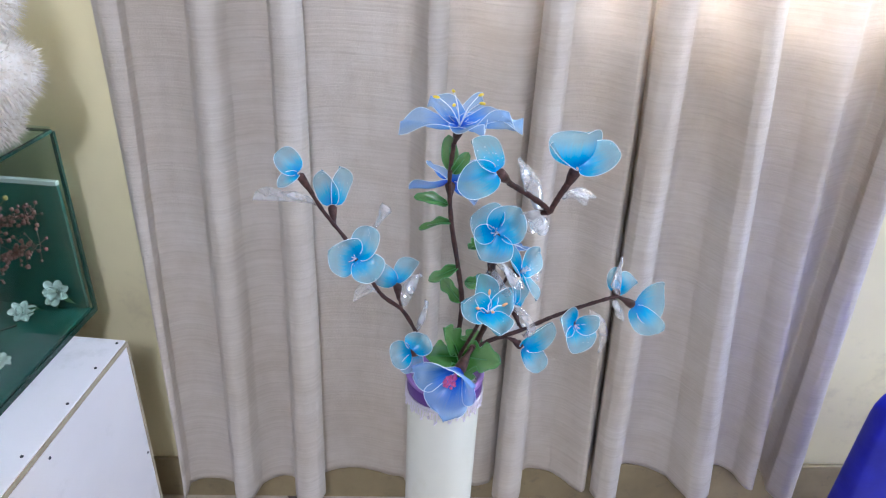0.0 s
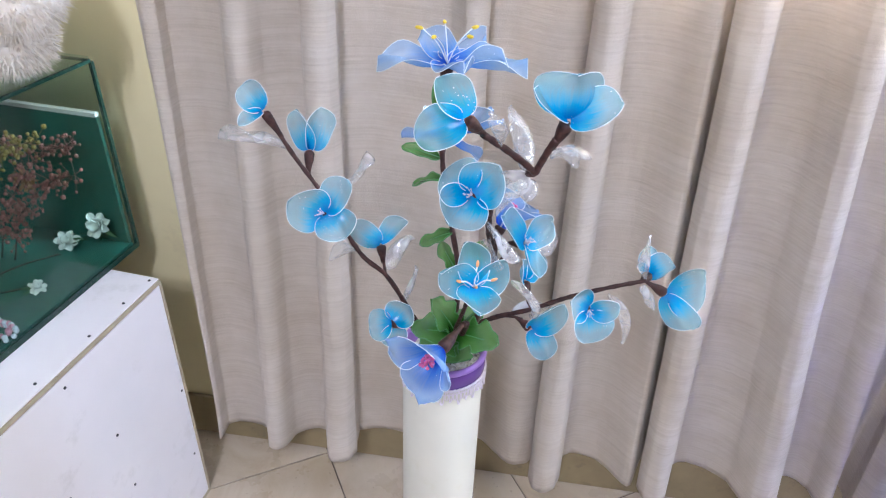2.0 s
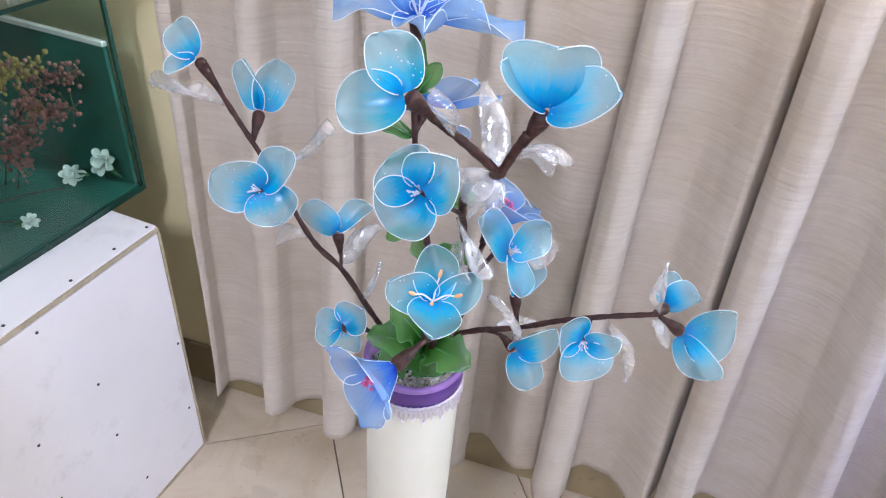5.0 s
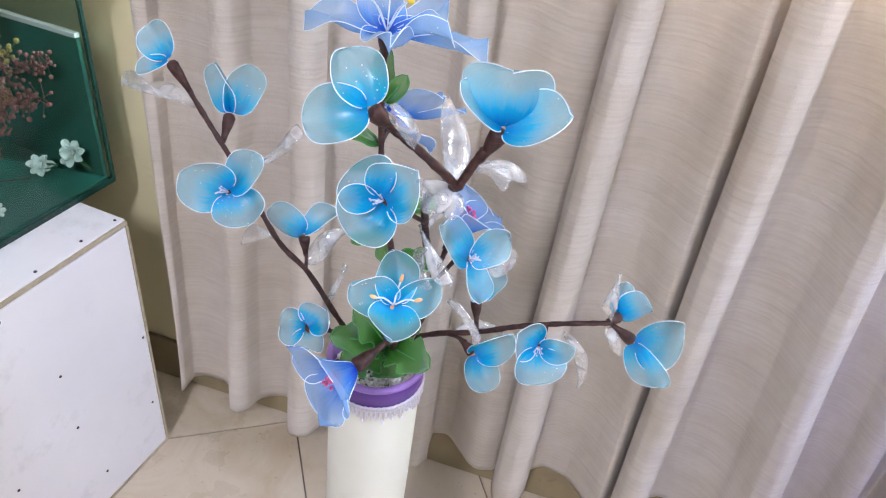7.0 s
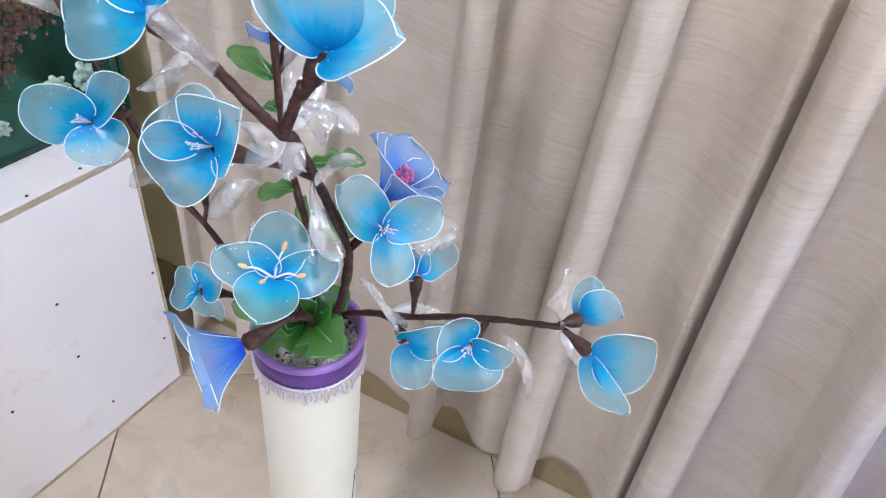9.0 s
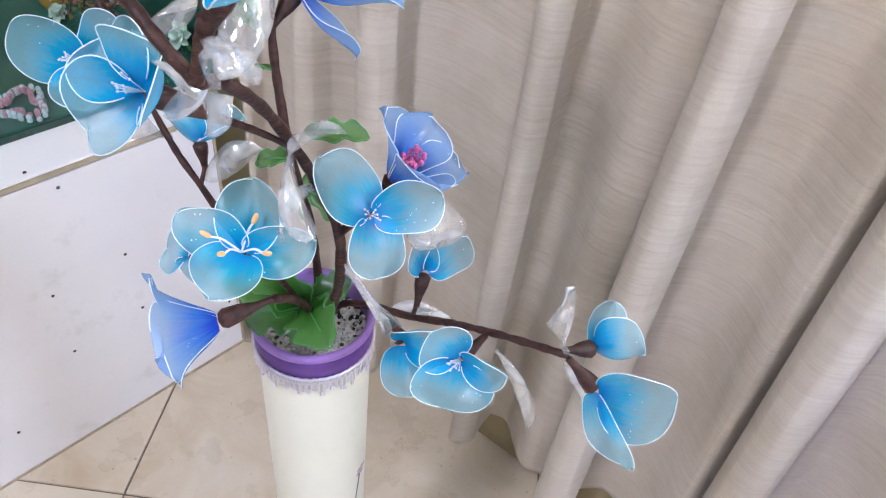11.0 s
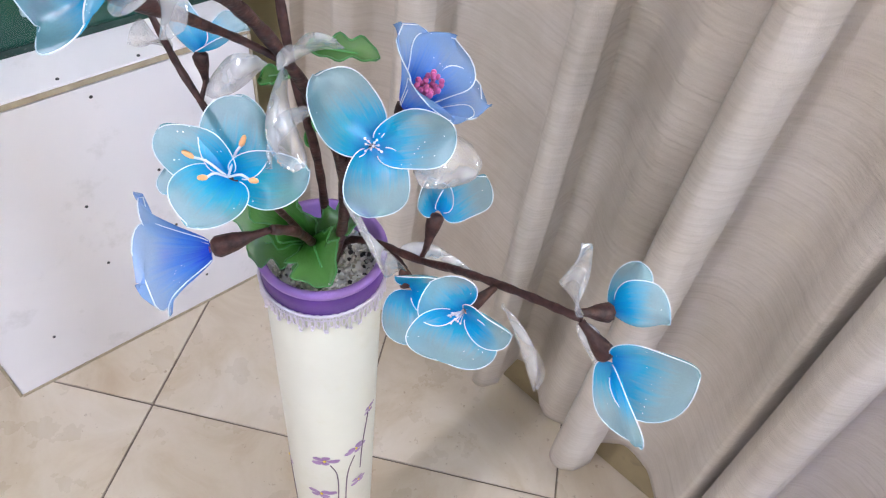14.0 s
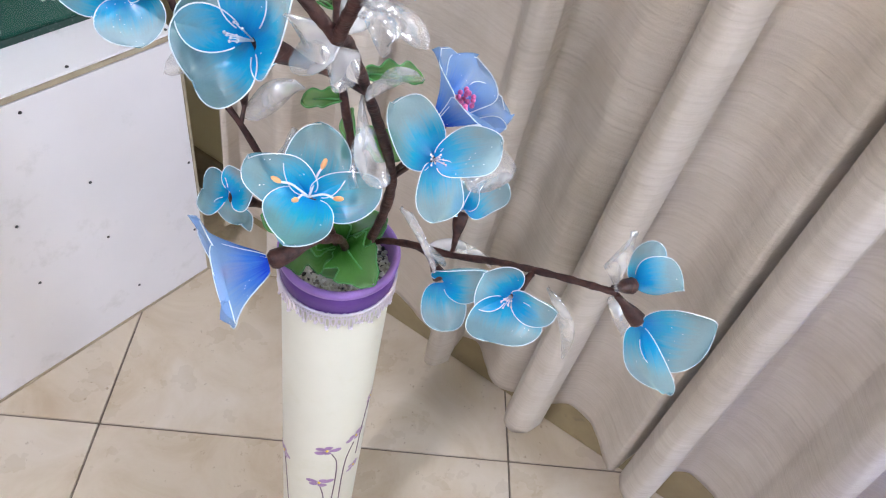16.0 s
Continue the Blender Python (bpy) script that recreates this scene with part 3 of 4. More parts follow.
# ---- wire and nylon flowers ----
def petal_grid(base, tip, axis, width, cup=0.22, bow=0.16, point=0.0, ruffle=0.0, seed=0, nu=10, nv=18, roll=0.25, side=None):
    """A cupped petal: base and tip in space, hollow side towards the flower's axis, side across it."""
    b, p, a = Vector(base), Vector(tip), Vector(axis)
    ln = (p - b).length
    u = (p - b).normalized()
    w = Vector(side) if side else a.cross(u)
    w = w - u * w.dot(u)
    w = w.normalized() if w.length > 0.05 else u.orthogonal().normalized()
    inn = w.cross(u) * -1
    if inn.dot(a) < 0:
        inn = -inn
    rnd = random.Random(seed)
    ph, skew = rnd.uniform(0, 6), rnd.uniform(-0.07, 0.07)
    V, U, F = [], [], []
    for j in range(nv + 1):
        s = 0.5 - 0.5 * math.cos(math.pi * j / nv)
        wd = (s ** 0.62) * ((1 - s) ** (0.42 + 0.5 * point)) * 1.42 + (0.24 * (1 - s) ** 2)
        for i in range(nu + 1):
            v = 2 * i / nu - 1
            edge_wave = 1 + 0.05 * math.sin(ph * 2 + 6.5 * s + 1.7 * v) * s
            out = b + u * (ln * s) + w * (width * 0.5 * wd * v * edge_wave + skew * ln * s * s)
            # sides of the petal rise towards the axis, its belly bows away from it
            out += inn * (cup * width * wd * v * v - bow * ln * math.sin(math.pi * min(1, s * 1.02)) * 0.7)
            out += inn * (ruffle * ln * math.sin(ph + 5 * s + 4 * v) * s * abs(v))
            # the rim rolls back a little towards the tip
            out -= inn * (roll * ln * max(0.0, s - 0.55) ** 2 * 2.2)
            V.append(out)
            U.append((i / nu, s))
    k = nu + 1
    for j in range(nv):
        for i in range(nu):
            F.append((j * k + i, j * k + i + 1, (j + 1) * k + i + 1, (j + 1) * k + i))
    edge = [V[j * k] for j in range(nv + 1)] + [V[nv * k + nu]] + [V[j * k + nu] for j in range(nv - 1, -1, -1)]
    return V, U, F, edge


def calyx(name, start, base, mat=TAPE, r0=0.0024, r1=0.0072, parent=None):
    """The taped cone that holds the petals."""
    a, b = Vector(start), Vector(base)
    d = b - a
    pts = [a + d * t for t in (0, 0.15, 0.3, 0.45, 0.6, 0.75, 0.87, 0.95, 0.98)]
    radii = [r0, r0 * 1.08, r0 * 1.3, r0 + (r1 - r0) * 0.38, r0 + (r1 - r0) * 0.62, r0 + (r1 - r0) * 0.82, r0 + (r1 - r0) * 0.9, r1 * 0.62, r1 * 0.2]
    v, f = tube_data(pts, radii, 9, False, 0.06, 3)
    return piece(name, mesh_from(name, v, f, mat), parent, "brown taped flower base")


def flower(parent, stem_from, base, tips, mat=BLUE, width=0.050, wire=WIRE, cup=0.22, bow=0.16, point=0.03, ruffle=0.08, axis=None,
           stamen="pearl", label="", wide=(), cone=0.0072, r_wire=0.00034):
    """A flower under its branch: taped base, petals of nylon with wire rims, and stamens. A petal is a tip, or a tip, its cross direction and its width."""
    B = Vector(base)
    petals = [t if len(t) == 3 and isinstance(t[0], tuple) else (t, None, wide[i] if i < len(wide) else width) for i, t in enumerate(tips)]
    mean = sum((((Vector(t) - B).normalized()) for t, _, _ in petals), Vector()) / len(petals)
    ax = Vector(axis).normalized() if axis else mean.normalized()
    head = calyx("flower", Vector(stem_from), B, parent=parent, r1=cone)
    tagged(head, label or "translucent sky blue nylon flower with white wire rims")
    for i, (t, side, wd) in enumerate(petals):
        d = (Vector(t) - B).normalized()
        root = B + d * 0.0015
        V, U, F, edge = petal_grid(root, t, ax, wd, cup, bow, point, ruffle, i + int(abs(B.x) * 1000), side=side)
        petal = piece("petal", mesh_from("petal", V, F, mat, True, U), head)
        ev, ef = tube_data(edge, r_wire, 5)
        piece("petal_wire", mesh_from("petal_wire", ev, ef, wire), head, "thin wire rim of a petal")
    if stamen == "pearl":
        sets, rnd = [], random.Random(int(abs(B.z) * 999))
        for k in range(11):
            dr = (ax + Vector((rnd.uniform(-1, 1), rnd.uniform(-1, 1), rnd.uniform(-1, 1))) * 0.35).normalized()
            end = B + dr * rnd.uniform(0.008, 0.014)
            sets.append(tube_data([B, B + (end - B) * 0.5, end], 0.0003, 4))
            sets.append(ball_data(end, 0.0008, 3, 6))
        merged("stamen", sets, PEARL, head, "tiny pearl bead stamens")
    elif stamen == "pink":
        sets, rnd = [], random.Random(2)
        for k in range(26):
            o = Vector((rnd.gauss(0, 1), rnd.gauss(0, 1), rnd.gauss(0, 1))).normalized() * 0.0075
            sets.append(ball_data(B + ax * 0.015 + o, 0.0024, 4, 6))
        sets.append(tube_data([B, B + ax * 0.009, B + ax * 0.018], 0.002, 5))
        merged("stamen", sets, PINK, head, "cluster of glossy pink bead stamens")
    return head


def trumpet(parent, stem_from, base, axis, ref, angles, length=0.042, radius=0.042, mat=VIOLET, label="", cone=0.008, seed=1, curl=0.35):
    """A bell of petals that overlap in the throat, flare at the rim and end in curled points."""
    B, a = Vector(base), Vector(axis).normalized()
    e1 = Vector(ref)
    e1 = (e1 - a * e1.dot(a)).normalized()
    e2 = a.cross(e1)
    head = calyx("flower", Vector(stem_from), B, parent=parent, r1=cone)
    tagged(head, label)
    rnd = random.Random(seed)
    nu, nv = 18, 22
    for deg in angles:
        mid, ln = radians(deg), rnd.uniform(0.94, 1.08)
        half, ph = radians(rnd.uniform(66, 72)), rnd.uniform(0, 6)
        lift = rnd.uniform(0.0, 0.0012)
        V, U, F = [], [], []
        for j in range(nv + 1):
            s = j / nv
            # broad in the throat, drawn in to a point past the rim
            open_ = 1.0 if s < 0.60 else math.cos((s - 0.60) / 0.40 * math.pi / 2) ** 0.6
            for i in range(nu + 1):
                v = 2 * i / nu - 1
                w = mid + half * open_ * v
                r = cone * 0.75 + lift + (radius - cone * 0.75) * (0.66 * s ** 0.85 + 0.34 * s ** 3.2)
                r *= 1 - 0.10 * abs(v) * s
                h = length * ln * (s - 0.10 * s ** 4) - curl * length * max(0.0, s - 0.72) ** 1.5 * 1.6
                h += length * 0.10 * math.sin(ph + 4.2 * v + 3 * s) * max(0.0, s - 0.3)
                V.append(B + a * h + (e1 * math.cos(w) + e2 * math.sin(w)) * r)
                U.append((i / nu, s))
        k = nu + 1
        for j in range(nv):
            for i in range(nu):
                F.append((j * k + i, j * k + i + 1, (j + 1) * k + i + 1, (j + 1) * k + i))
        piece("petal", mesh_from("petal", V, F, mat, True, U), head)
        edge = [V[j * k] for j in range(nv + 1)] + [V[j * k + nu] for j in range(nv - 1, -1, -1)]
        ev, ef = tube_data(edge, 0.00045, 5)
        piece("petal_wire", mesh_from("petal_wire", ev, ef, WIRE), head, "thin wire rim of a petal")
    sets = []
    for k in range(34):
        o = Vector((rnd.gauss(0, 1), rnd.gauss(0, 1), rnd.gauss(0, 1))).normalized() * 0.0070
        sets.append(ball_data(B + a * 0.021 + o * (1.0 if k % 2 else 0.7) + a * o.dot(a) * 0.5, 0.0021, 4, 6))
    sets.append(tube_data([B, B + a * 0.010, B + a * 0.021], 0.002, 5))
    merged("stamen", sets, PINK, head, "cluster of glossy pink bead stamens")
    return head


def filament(parent, pts, mat, r=0.0008, anther=0.0022, along=None):
    P = spline(pts, 6)
    v, f = tube_data(P, r, 5)
    piece("filament", mesh_from("filament", v, f, WIRE), parent, "white stamen filament")
    e, d = P[-1], (Vector(along).normalized() if along else (P[-1] - P[-2]).normalized())
    A = [e - d * 0.001, e + d * 0.001, e + d * 0.003, e + d * 0.0055, e + d * 0.0065]
    v, f = tube_data(A, [anther * 0.4, anther, anther * 1.05, anther * 0.8, anther * 0.3], 7)
    piece("anther", mesh_from("anther", v, f, mat), parent, "coloured stamen tip")


def leaf(parent, base, tip, face, width, mat=GREEN, wire=GREENWIRE, lobes=3, curl=0.15, name="leaf", label="green nylon leaf with scalloped wire rim", jag=0.22, seed=0):
    """A leaf with a scalloped rim; face is the way its upper side looks."""
    b, p, fc = Vector(base), Vector(tip), Vector(face)
    ln, u = (p - b).length, (p - b).normalized()
    w = fc.cross(u).normalized()
    up = u.cross(w)
    if up.dot(fc) < 0:
        up = -up
    nu, nv = 8, 18
    V, U, F = [], [], []
    for j in range(nv + 1):
        s = j / nv
        wd = (s ** 0.55) * ((1 - s) ** 0.5) * 1.45 + 0.03
        wd *= 1 + jag * math.sin(s * lobes * 2 * math.pi + seed) * math.sin(math.pi * s)
        for i in range(nu + 1):
            v = 2 * i / nu - 1
            q = b + u * (ln * s) + w * (width * 0.5 * wd * v) + up * (0.18 * width * abs(v) * wd - curl * ln * s * s)
            q += up * (0.04 * ln * math.sin(7 * s + 3 * v + seed) * abs(v))
            V.append(q)
            U.append((i / nu, s))
    k = nu + 1
    for j in range(nv):
        for i in range(nu):
            F.append((j * k + i, j * k + i + 1, (j + 1) * k + i + 1, (j + 1) * k + i))
    ob = piece(name, mesh_from(name, V, F, mat, True, U), parent, label)
    edge = [V[j * k] for j in range(nv + 1)] + [V[nv * k + nu]] + [V[j * k + nu] for j in range(nv - 1, -1, -1)]
    v, f = tube_data(edge, 0.0007, 5)
    piece("leaf_wire", mesh_from("leaf_wire", v, f, wire), ob, "thin wire rim of the leaf")
    v, f = tube_data([b, b + (p - b) * 0.3 - up * curl * ln * 0.09, b + (p - b) * 0.7 - up * curl * ln * 0.49], 0.0009, 5)
    piece("midrib", mesh_from("midrib", v, f, wire), ob)
    return ob


def crystal(parent, base, tip, width=0.018, twist=1.3, bend=(0, 0, 0.012), seed=0, level=False):
    """A clear pearly plastic leaf: narrow, wavy and twisted."""
    width *= 1.15
    b, p = Vector(base), Vector(tip)
    u = (p - b).normalized()
    side, mid = u.orthogonal().normalized(), Vector(bend)
    rnd = random.Random(seed)
    t0 = rnd.uniform(0, 6)
    if level:
        side, t0 = u.cross(Vector((0, 0, 1))).normalized(), 0.0
    nu, nv = 6, 16
    V, F = [], []
    for j in range(nv + 1):
        s = j / nv
        c = b + (p - b) * s + mid * math.sin(math.pi * s)
        q = side.copy()
        q.rotate(Matrix.Rotation(t0 + twist * s, 3, u))
        nrm = u.cross(q)
        wd = (s ** 0.5) * ((1 - s) ** 0.42) * 1.4 + 0.06
        for i in range(nu + 1):
            v = 2 * i / nu - 1
            V.append(c + q * (width * 0.5 * wd * v) + nrm * (0.34 * width * wd * v * v + 0.0016 * math.sin(7 * s + 2 * v + t0)))
    k = nu + 1
    for j in range(nv):
        for i in range(nu):
            F.append((j * k + i, j * k + i + 1, (j + 1) * k + i + 1, (j + 1) * k + i))
    ob = piece("clear_leaf", mesh_from("clear_leaf", V, F, CRYSTAL), parent, "clear pearly twisted plastic leaf")
    sm = ob.modifiers.new("thickness", "SOLIDIFY")
    sm.thickness = 0.0012
    return ob


def branch(label):
    return tagged(new("flower_branch"), label, "artificial flowers", "wire and nylon flowers in the vase")


# branch leaning left: five blue flowers
b1 = branch("brown taped branch with sky blue nylon flowers, in the vase")
tube("stem", [(0.035, 0.800, 0.810), (0.020, 0.780, 0.865), (0.007, 0.764, 0.907), (-0.015, 0.749, 0.962), (-0.044, 0.745, 0.990),
              (-0.074, 0.738, 1.052), (-0.107, 0.739, 1.097), (-0.121, 0.735, 1.125)], 0.0028, 0.0022, TAPE, b1)
flower(b1, (-0.117, 0.736, 1.118), (-0.130, 0.730, 1.145), [((-0.154, 0.735, 1.167), (0.62, 0.58, 0.53), 0.038), ((-0.147, 0.710, 1.138), (0.75, -0.52, -0.40), 0.021)],
       width=0.040, cup=0.36, cone=0.0056, stamen="")
flower(b1, (-0.096, 0.744, 1.076), (-0.103, 0.766, 1.092), [((-0.113, 0.760, 1.136), (0.98, -0.01, 0.21), 0.037), ((-0.094, 0.785, 1.133), (0.35, 0.81, -0.46), 0.052)],
       width=0.040, cup=0.28, stamen="", cone=0.0062, axis=(0.0, -0.35, 0.9))
flower(b1, (-0.070, 0.740, 1.046), (-0.064, 0.707, 1.056), [((-0.083, 0.677, 1.080), (-0.32, -0.46, -0.83), 0.061), ((-0.047, 0.724, 1.088), (0.91, -0.26, -0.33), 0.043), ((-0.040, 0.696, 1.038), (0.56, 0.79, 0.24), 0.057)],
       width=0.050, cup=0.20, cone=0.005, axis=(-0.1, -0.8, 0.45), bow=0.10)
tube("stem", [(-0.017, 0.749, 0.965), (-0.021, 0.756, 0.975), (-0.023, 0.758, 0.980)], 0.0016, 0.0018, TAPE, b1, 4)
flower(b1, (-0.022, 0.757, 0.974), (-0.024, 0.757, 0.996), [((-0.058, 0.753, 1.016), (0.74, 0.39, 0.55), 0.038), ((-0.007, 0.782, 1.020), (0.84, -0.55, -0.01), 0.038)],
       width=0.044, cup=0.34, stamen="", cone=0.0062)
crystal(b1, (-0.115, 0.737, 1.104), (-0.185, 0.730, 1.109), 0.030, 1.0, (0, -0.01, 0.008), 1)
crystal(b1, (-0.062, 0.745, 1.067), (-0.045, 0.782, 1.092), 0.027, 0.9, (0.004, 0, 0.004), 2)
crystal(b1, (-0.019, 0.752, 0.968), (0.004, 0.790, 0.990), 0.024, 1.2, (0.004, 0, 0.006), 3)
crystal(b1, (-0.045, 0.745, 0.988), (-0.072, 0.728, 0.985), 0.024, 0.7, (0, 0, 0.006), 4)
crystal(b1, (0.0, 0.758, 0.925), (0.010, 0.775, 0.965), 0.016, 0.9, (0, 0, 0.004), 5)

# tall stem: the lily, a violet flower behind and green leaves
b2 = branch("tall taped stem with blue lily and green leaves")
tube("stem", [(0.042, 0.802, 0.810), (0.052, 0.800, 0.880), (0.056, 0.792, 0.950), (0.048, 0.784, 1.012), (0.037, 0.784, 1.072),
              (0.032, 0.786, 1.125), (0.035, 0.776, 1.175)], 0.0034, 0.0026, TAPE, b2)
LILY_BASE = Vector((0.041, 0.766, 1.199))
lily = flower(b2, (0.035, 0.777, 1.172), LILY_BASE, [(-0.022, 0.755, 1.206), (0.108, 0.797, 1.207), (0.066, 0.714, 1.213), (0.006, 0.806, 1.222), (0.092, 0.752, 1.222), (0.062, 0.830, 1.212)], LILY,
              0.062, WIRE, 0.16, 0.10, 0.95, 0.22, axis=(0.05, -0.10, 1), stamen="", label="large violet blue nylon lily with pointed petals", cone=0.0075)
for k in range(5):
    a = radians(40 + 72 * k)
    filament(lily, [tuple(LILY_BASE), tuple(LILY_BASE + Vector((0.010 * math.cos(a), 0.010 * math.sin(a), 0.018))),
                    tuple(LILY_BASE + Vector((0.024 * math.cos(a), 0.024 * math.sin(a), 0.030)))], YELLOW, 0.0006, 0.0017, (math.cos(a), math.sin(a), 0.1))
flower(b2, (0.034, 0.786, 1.098), (0.032, 0.806, 1.114), [(-0.019, 0.815, 1.105), (0.006, 0.845, 1.128), (0.077, 0.798, 1.156), (0.084, 0.844, 1.127), (0.068, 0.83, 1.085)],
       VIOLET, 0.042, WIRE, 0.20, 0.2, 0.2, 0.10, axis=(0.15, 0.45, 0.8), stamen="", label="violet blue nylon flower half hidden behind leaves")
leaf(b2, (0.034, 0.790, 1.135), (0.028, 0.790, 1.176), (0, -1, 0.2), 0.026, lobes=1, jag=0.05)
leaf(b2, (0.035, 0.784, 1.135), (0.052, 0.782, 1.160), (0.3, -1, 0.2), 0.020, lobes=1, jag=0.05, seed=2)
leaf(b2, (0.032, 0.785, 1.095), (-0.006, 0.780, 1.108), (0.2, -0.6, 0.9), 0.020, lobes=2, jag=0.15, seed=1)
leaf(b2, (0.036, 0.782, 1.072), (-0.009, 0.806, 1.058), (0, -0.5, 1), 0.019, lobes=2, curl=0.25, seed=3)
leaf(b2, (0.049, 0.784, 1.010), (0.012, 0.775, 0.996), (0, -0.6, 0.9), 0.020, lobes=2, curl=0.22, seed=4)
leaf(b2, (0.055, 0.790, 0.955), (0.026, 0.812, 0.976), (-0.2, -1, 0.3), 0.024, lobes=2, seed=5)
leaf(b2, (0.060, 0.787, 1.036), (0.084, 0.822, 1.032), (0.1, -0.3, 1), 0.024, lobes=3, curl=0.05, jag=0.30, seed=6)
leaf(b2, (0.058, 0.790, 0.985), (0.090, 0.806, 0.975), (0.6, -0.6, 0.6), 0.028, lobes=2, curl=0.1, seed=7)

# branch forking high on the right
b3 = branch("thick taped branch forking to large blue flowers, in the vase")
tube("stem", [(0.050, 0.800, 0.810), (0.075, 0.797, 0.875), (0.092, 0.790, 0.935), (0.097, 0.783, 0.980), (0.090, 0.768, 1.030), (0.097, 0.738, 1.085), (0.118, 0.703, 1.126),
              (0.139, 0.677, 1.146)], 0.0040, 0.0032, TAPE, b3)
tube("stem", [(0.139, 0.677, 1.146), (0.128, 0.672, 1.157), (0.108, 0.670, 1.170), (0.094, 0.668, 1.178)], 0.0031, 0.0027, TAPE, b3)
tube("stem", [(0.139, 0.677, 1.146), (0.146, 0.677, 1.163), (0.152, 0.677, 1.177)], 0.0031, 0.0028, TAPE, b3)
flower(b3, (0.098, 0.669, 1.176), (0.083, 0.658, 1.192), [((0.059, 0.669, 1.221), (0.57, 0.80, 0.17), 0.047), ((0.048, 0.637, 1.184), (0.41, -0.39, -0.82), 0.047)],
       TURQ, 0.056, WIRE, 0.24, 0.14, axis=(-0.30, -0.80, 0.40), stamen="")
flower(b3, (0.150, 0.677, 1.168), (0.160, 0.682, 1.192), [((0.160, 0.674, 1.234), (0.95, 0.29, 0.09), 0.074), ((0.197, 0.677, 1.214), (0.31, -0.66, -0.68), 0.046), ((0.135, 0.675, 1.219), (-0.17, -0.90, -0.40), 0.037)],
       BLUE, 0.050, WIRE, 0.30, 0.16, stamen="", axis=(0.06, -0.05, 0.95), label="large cupped sky blue nylon flower", cone=0.0072)
tube("stem", [(0.092, 0.755, 1.055), (0.088, 0.735, 1.072), (0.088, 0.715, 1.088)], 0.0020, 0.0022, TAPE, b3, 5)
flower(b3, (0.087, 0.722, 1.082), (0.088, 0.678, 1.117), [((0.062, 0.677, 1.135), (0.43, 0.63, 0.65), 0.060), ((0.109, 0.675, 1.146), (0.80, -0.12, -0.58), 0.058), ((0.074, 0.652, 1.100), (0.84, -0.10, -0.53), 0.062)],
       BLUE, 0.046, WIRE, 0.40, 0.24, axis=(-0.12, -0.80, 0.45))
tube("stem", [(0.097, 0.785, 0.972), (0.105, 0.790, 0.985), (0.112, 0.794, 0.998)], 0.0018, 0.0022, TAPE, b3, 5)
flower(b3, (0.108, 0.798, 0.998), (0.126, 0.786, 1.009), [((0.111, 0.763, 1.053), (-0.06, 0.89, 0.46), 0.053), ((0.153, 0.824, 1.019), (0.32, 0.03, -0.95), 0.049), ((0.151, 0.773, 0.980), (0.16, 0.95, -0.28), 0.059)],
       BLUE, 0.056, WIRE, 0.16, 0.14, axis=(0.5, -0.45, 0.6))
tube("stem", [(0.096, 0.786, 0.975), (0.092, 0.815, 0.974), (0.090, 0.832, 0.976)], 0.0020, 0.0028, TAPE, b3, 5)
trumpet(b3, (0.088, 0.832, 0.976), (0.093, 0.839, 0.994), (0.42, 0.38, 0.82), (-0.031, -0.011, 0.020), (0, 128, 206, 286), 0.042, 0.040,
        label="violet blue nylon trumpet flower with pink bead centre", seed=3)
crystal(b3, (0.130, 0.692, 1.138), (0.107, 0.732, 1.180), 0.024, 0.9, (0.008, 0, 0.004), 6, True)
crystal(b3, (0.150, 0.677, 1.168), (0.182, 0.676, 1.166), 0.012, 1.0, (0, 0, 0.006), 7)
crystal(b3, (0.149, 0.680, 1.163), (0.173, 0.666, 1.164), 0.015, 0.6, (0.002, 0.0, 0.008), 21, True)
crystal(b3, (0.134, 0.686, 1.139), (0.112, 0.684, 1.126), 0.027, 0.5, (0.0, -0.006, 0.002), 23)
crystal(b3, (0.112, 0.664, 1.172), (0.104, 0.642, 1.206), 0.013, 0.8, (0.006, -0.004, 0.0), 22)
crystal(b3, (0.088, 0.758, 1.050), (0.128, 0.734, 1.018), 0.020, 1.4, (0.006, -0.006, 0.0), 8)
crystal(b3, (0.124, 0.690, 1.130), (0.138, 0.680, 1.118), 0.020, 0.8, (0, 0, 0.006), 9)
crystal(b3, (0.100, 0.745, 1.060), (0.118, 0.772, 1.072), 0.016, 1.4, (0, 0, 0.004), 11)
crystal(b3, (0.085, 0.775, 1.012), (0.114, 0.728, 1.012), 0.018, 1.5, (0.0, -0.004, 0.006), 12)

# low branch reaching right
b4 = branch("taped branch reaching sideways with sky blue flowers")
tube("stem", [(0.050, 0.806, 0.812), (0.066, 0.810, 0.856), (0.095, 0.815, 0.878), (0.140, 0.820, 0.898), (0.178, 0.824, 0.920), (0.220, 0.828, 0.940),
              (0.262, 0.832, 0.957)], 0.0030, 0.0026, TAPE, b4)
tube("stem", [(0.140, 0.820, 0.898), (0.134, 0.832, 0.902), (0.130, 0.840, 0.909)], 0.0018, 0.0026, TAPE, b4, 5)
flower(b4, (0.136, 0.828, 0.899), (0.126, 0.845, 0.920), [((0.127, 0.835, 0.954), (0.44, 0.86, 0.24), 0.034), ((0.138, 0.877, 0.945), (0.42, 0.47, -0.78), 0.046)],
       BLUE, 0.044, WIRE, 0.38, 0.26, stamen="", axis=(0.25, 0.25, 0.8))
tube("stem", [(0.110, 0.816, 0.884), (0.122, 0.815, 0.886), (0.132, 0.814, 0.885)], 0.0016, 0.0020, TAPE, b4, 5)
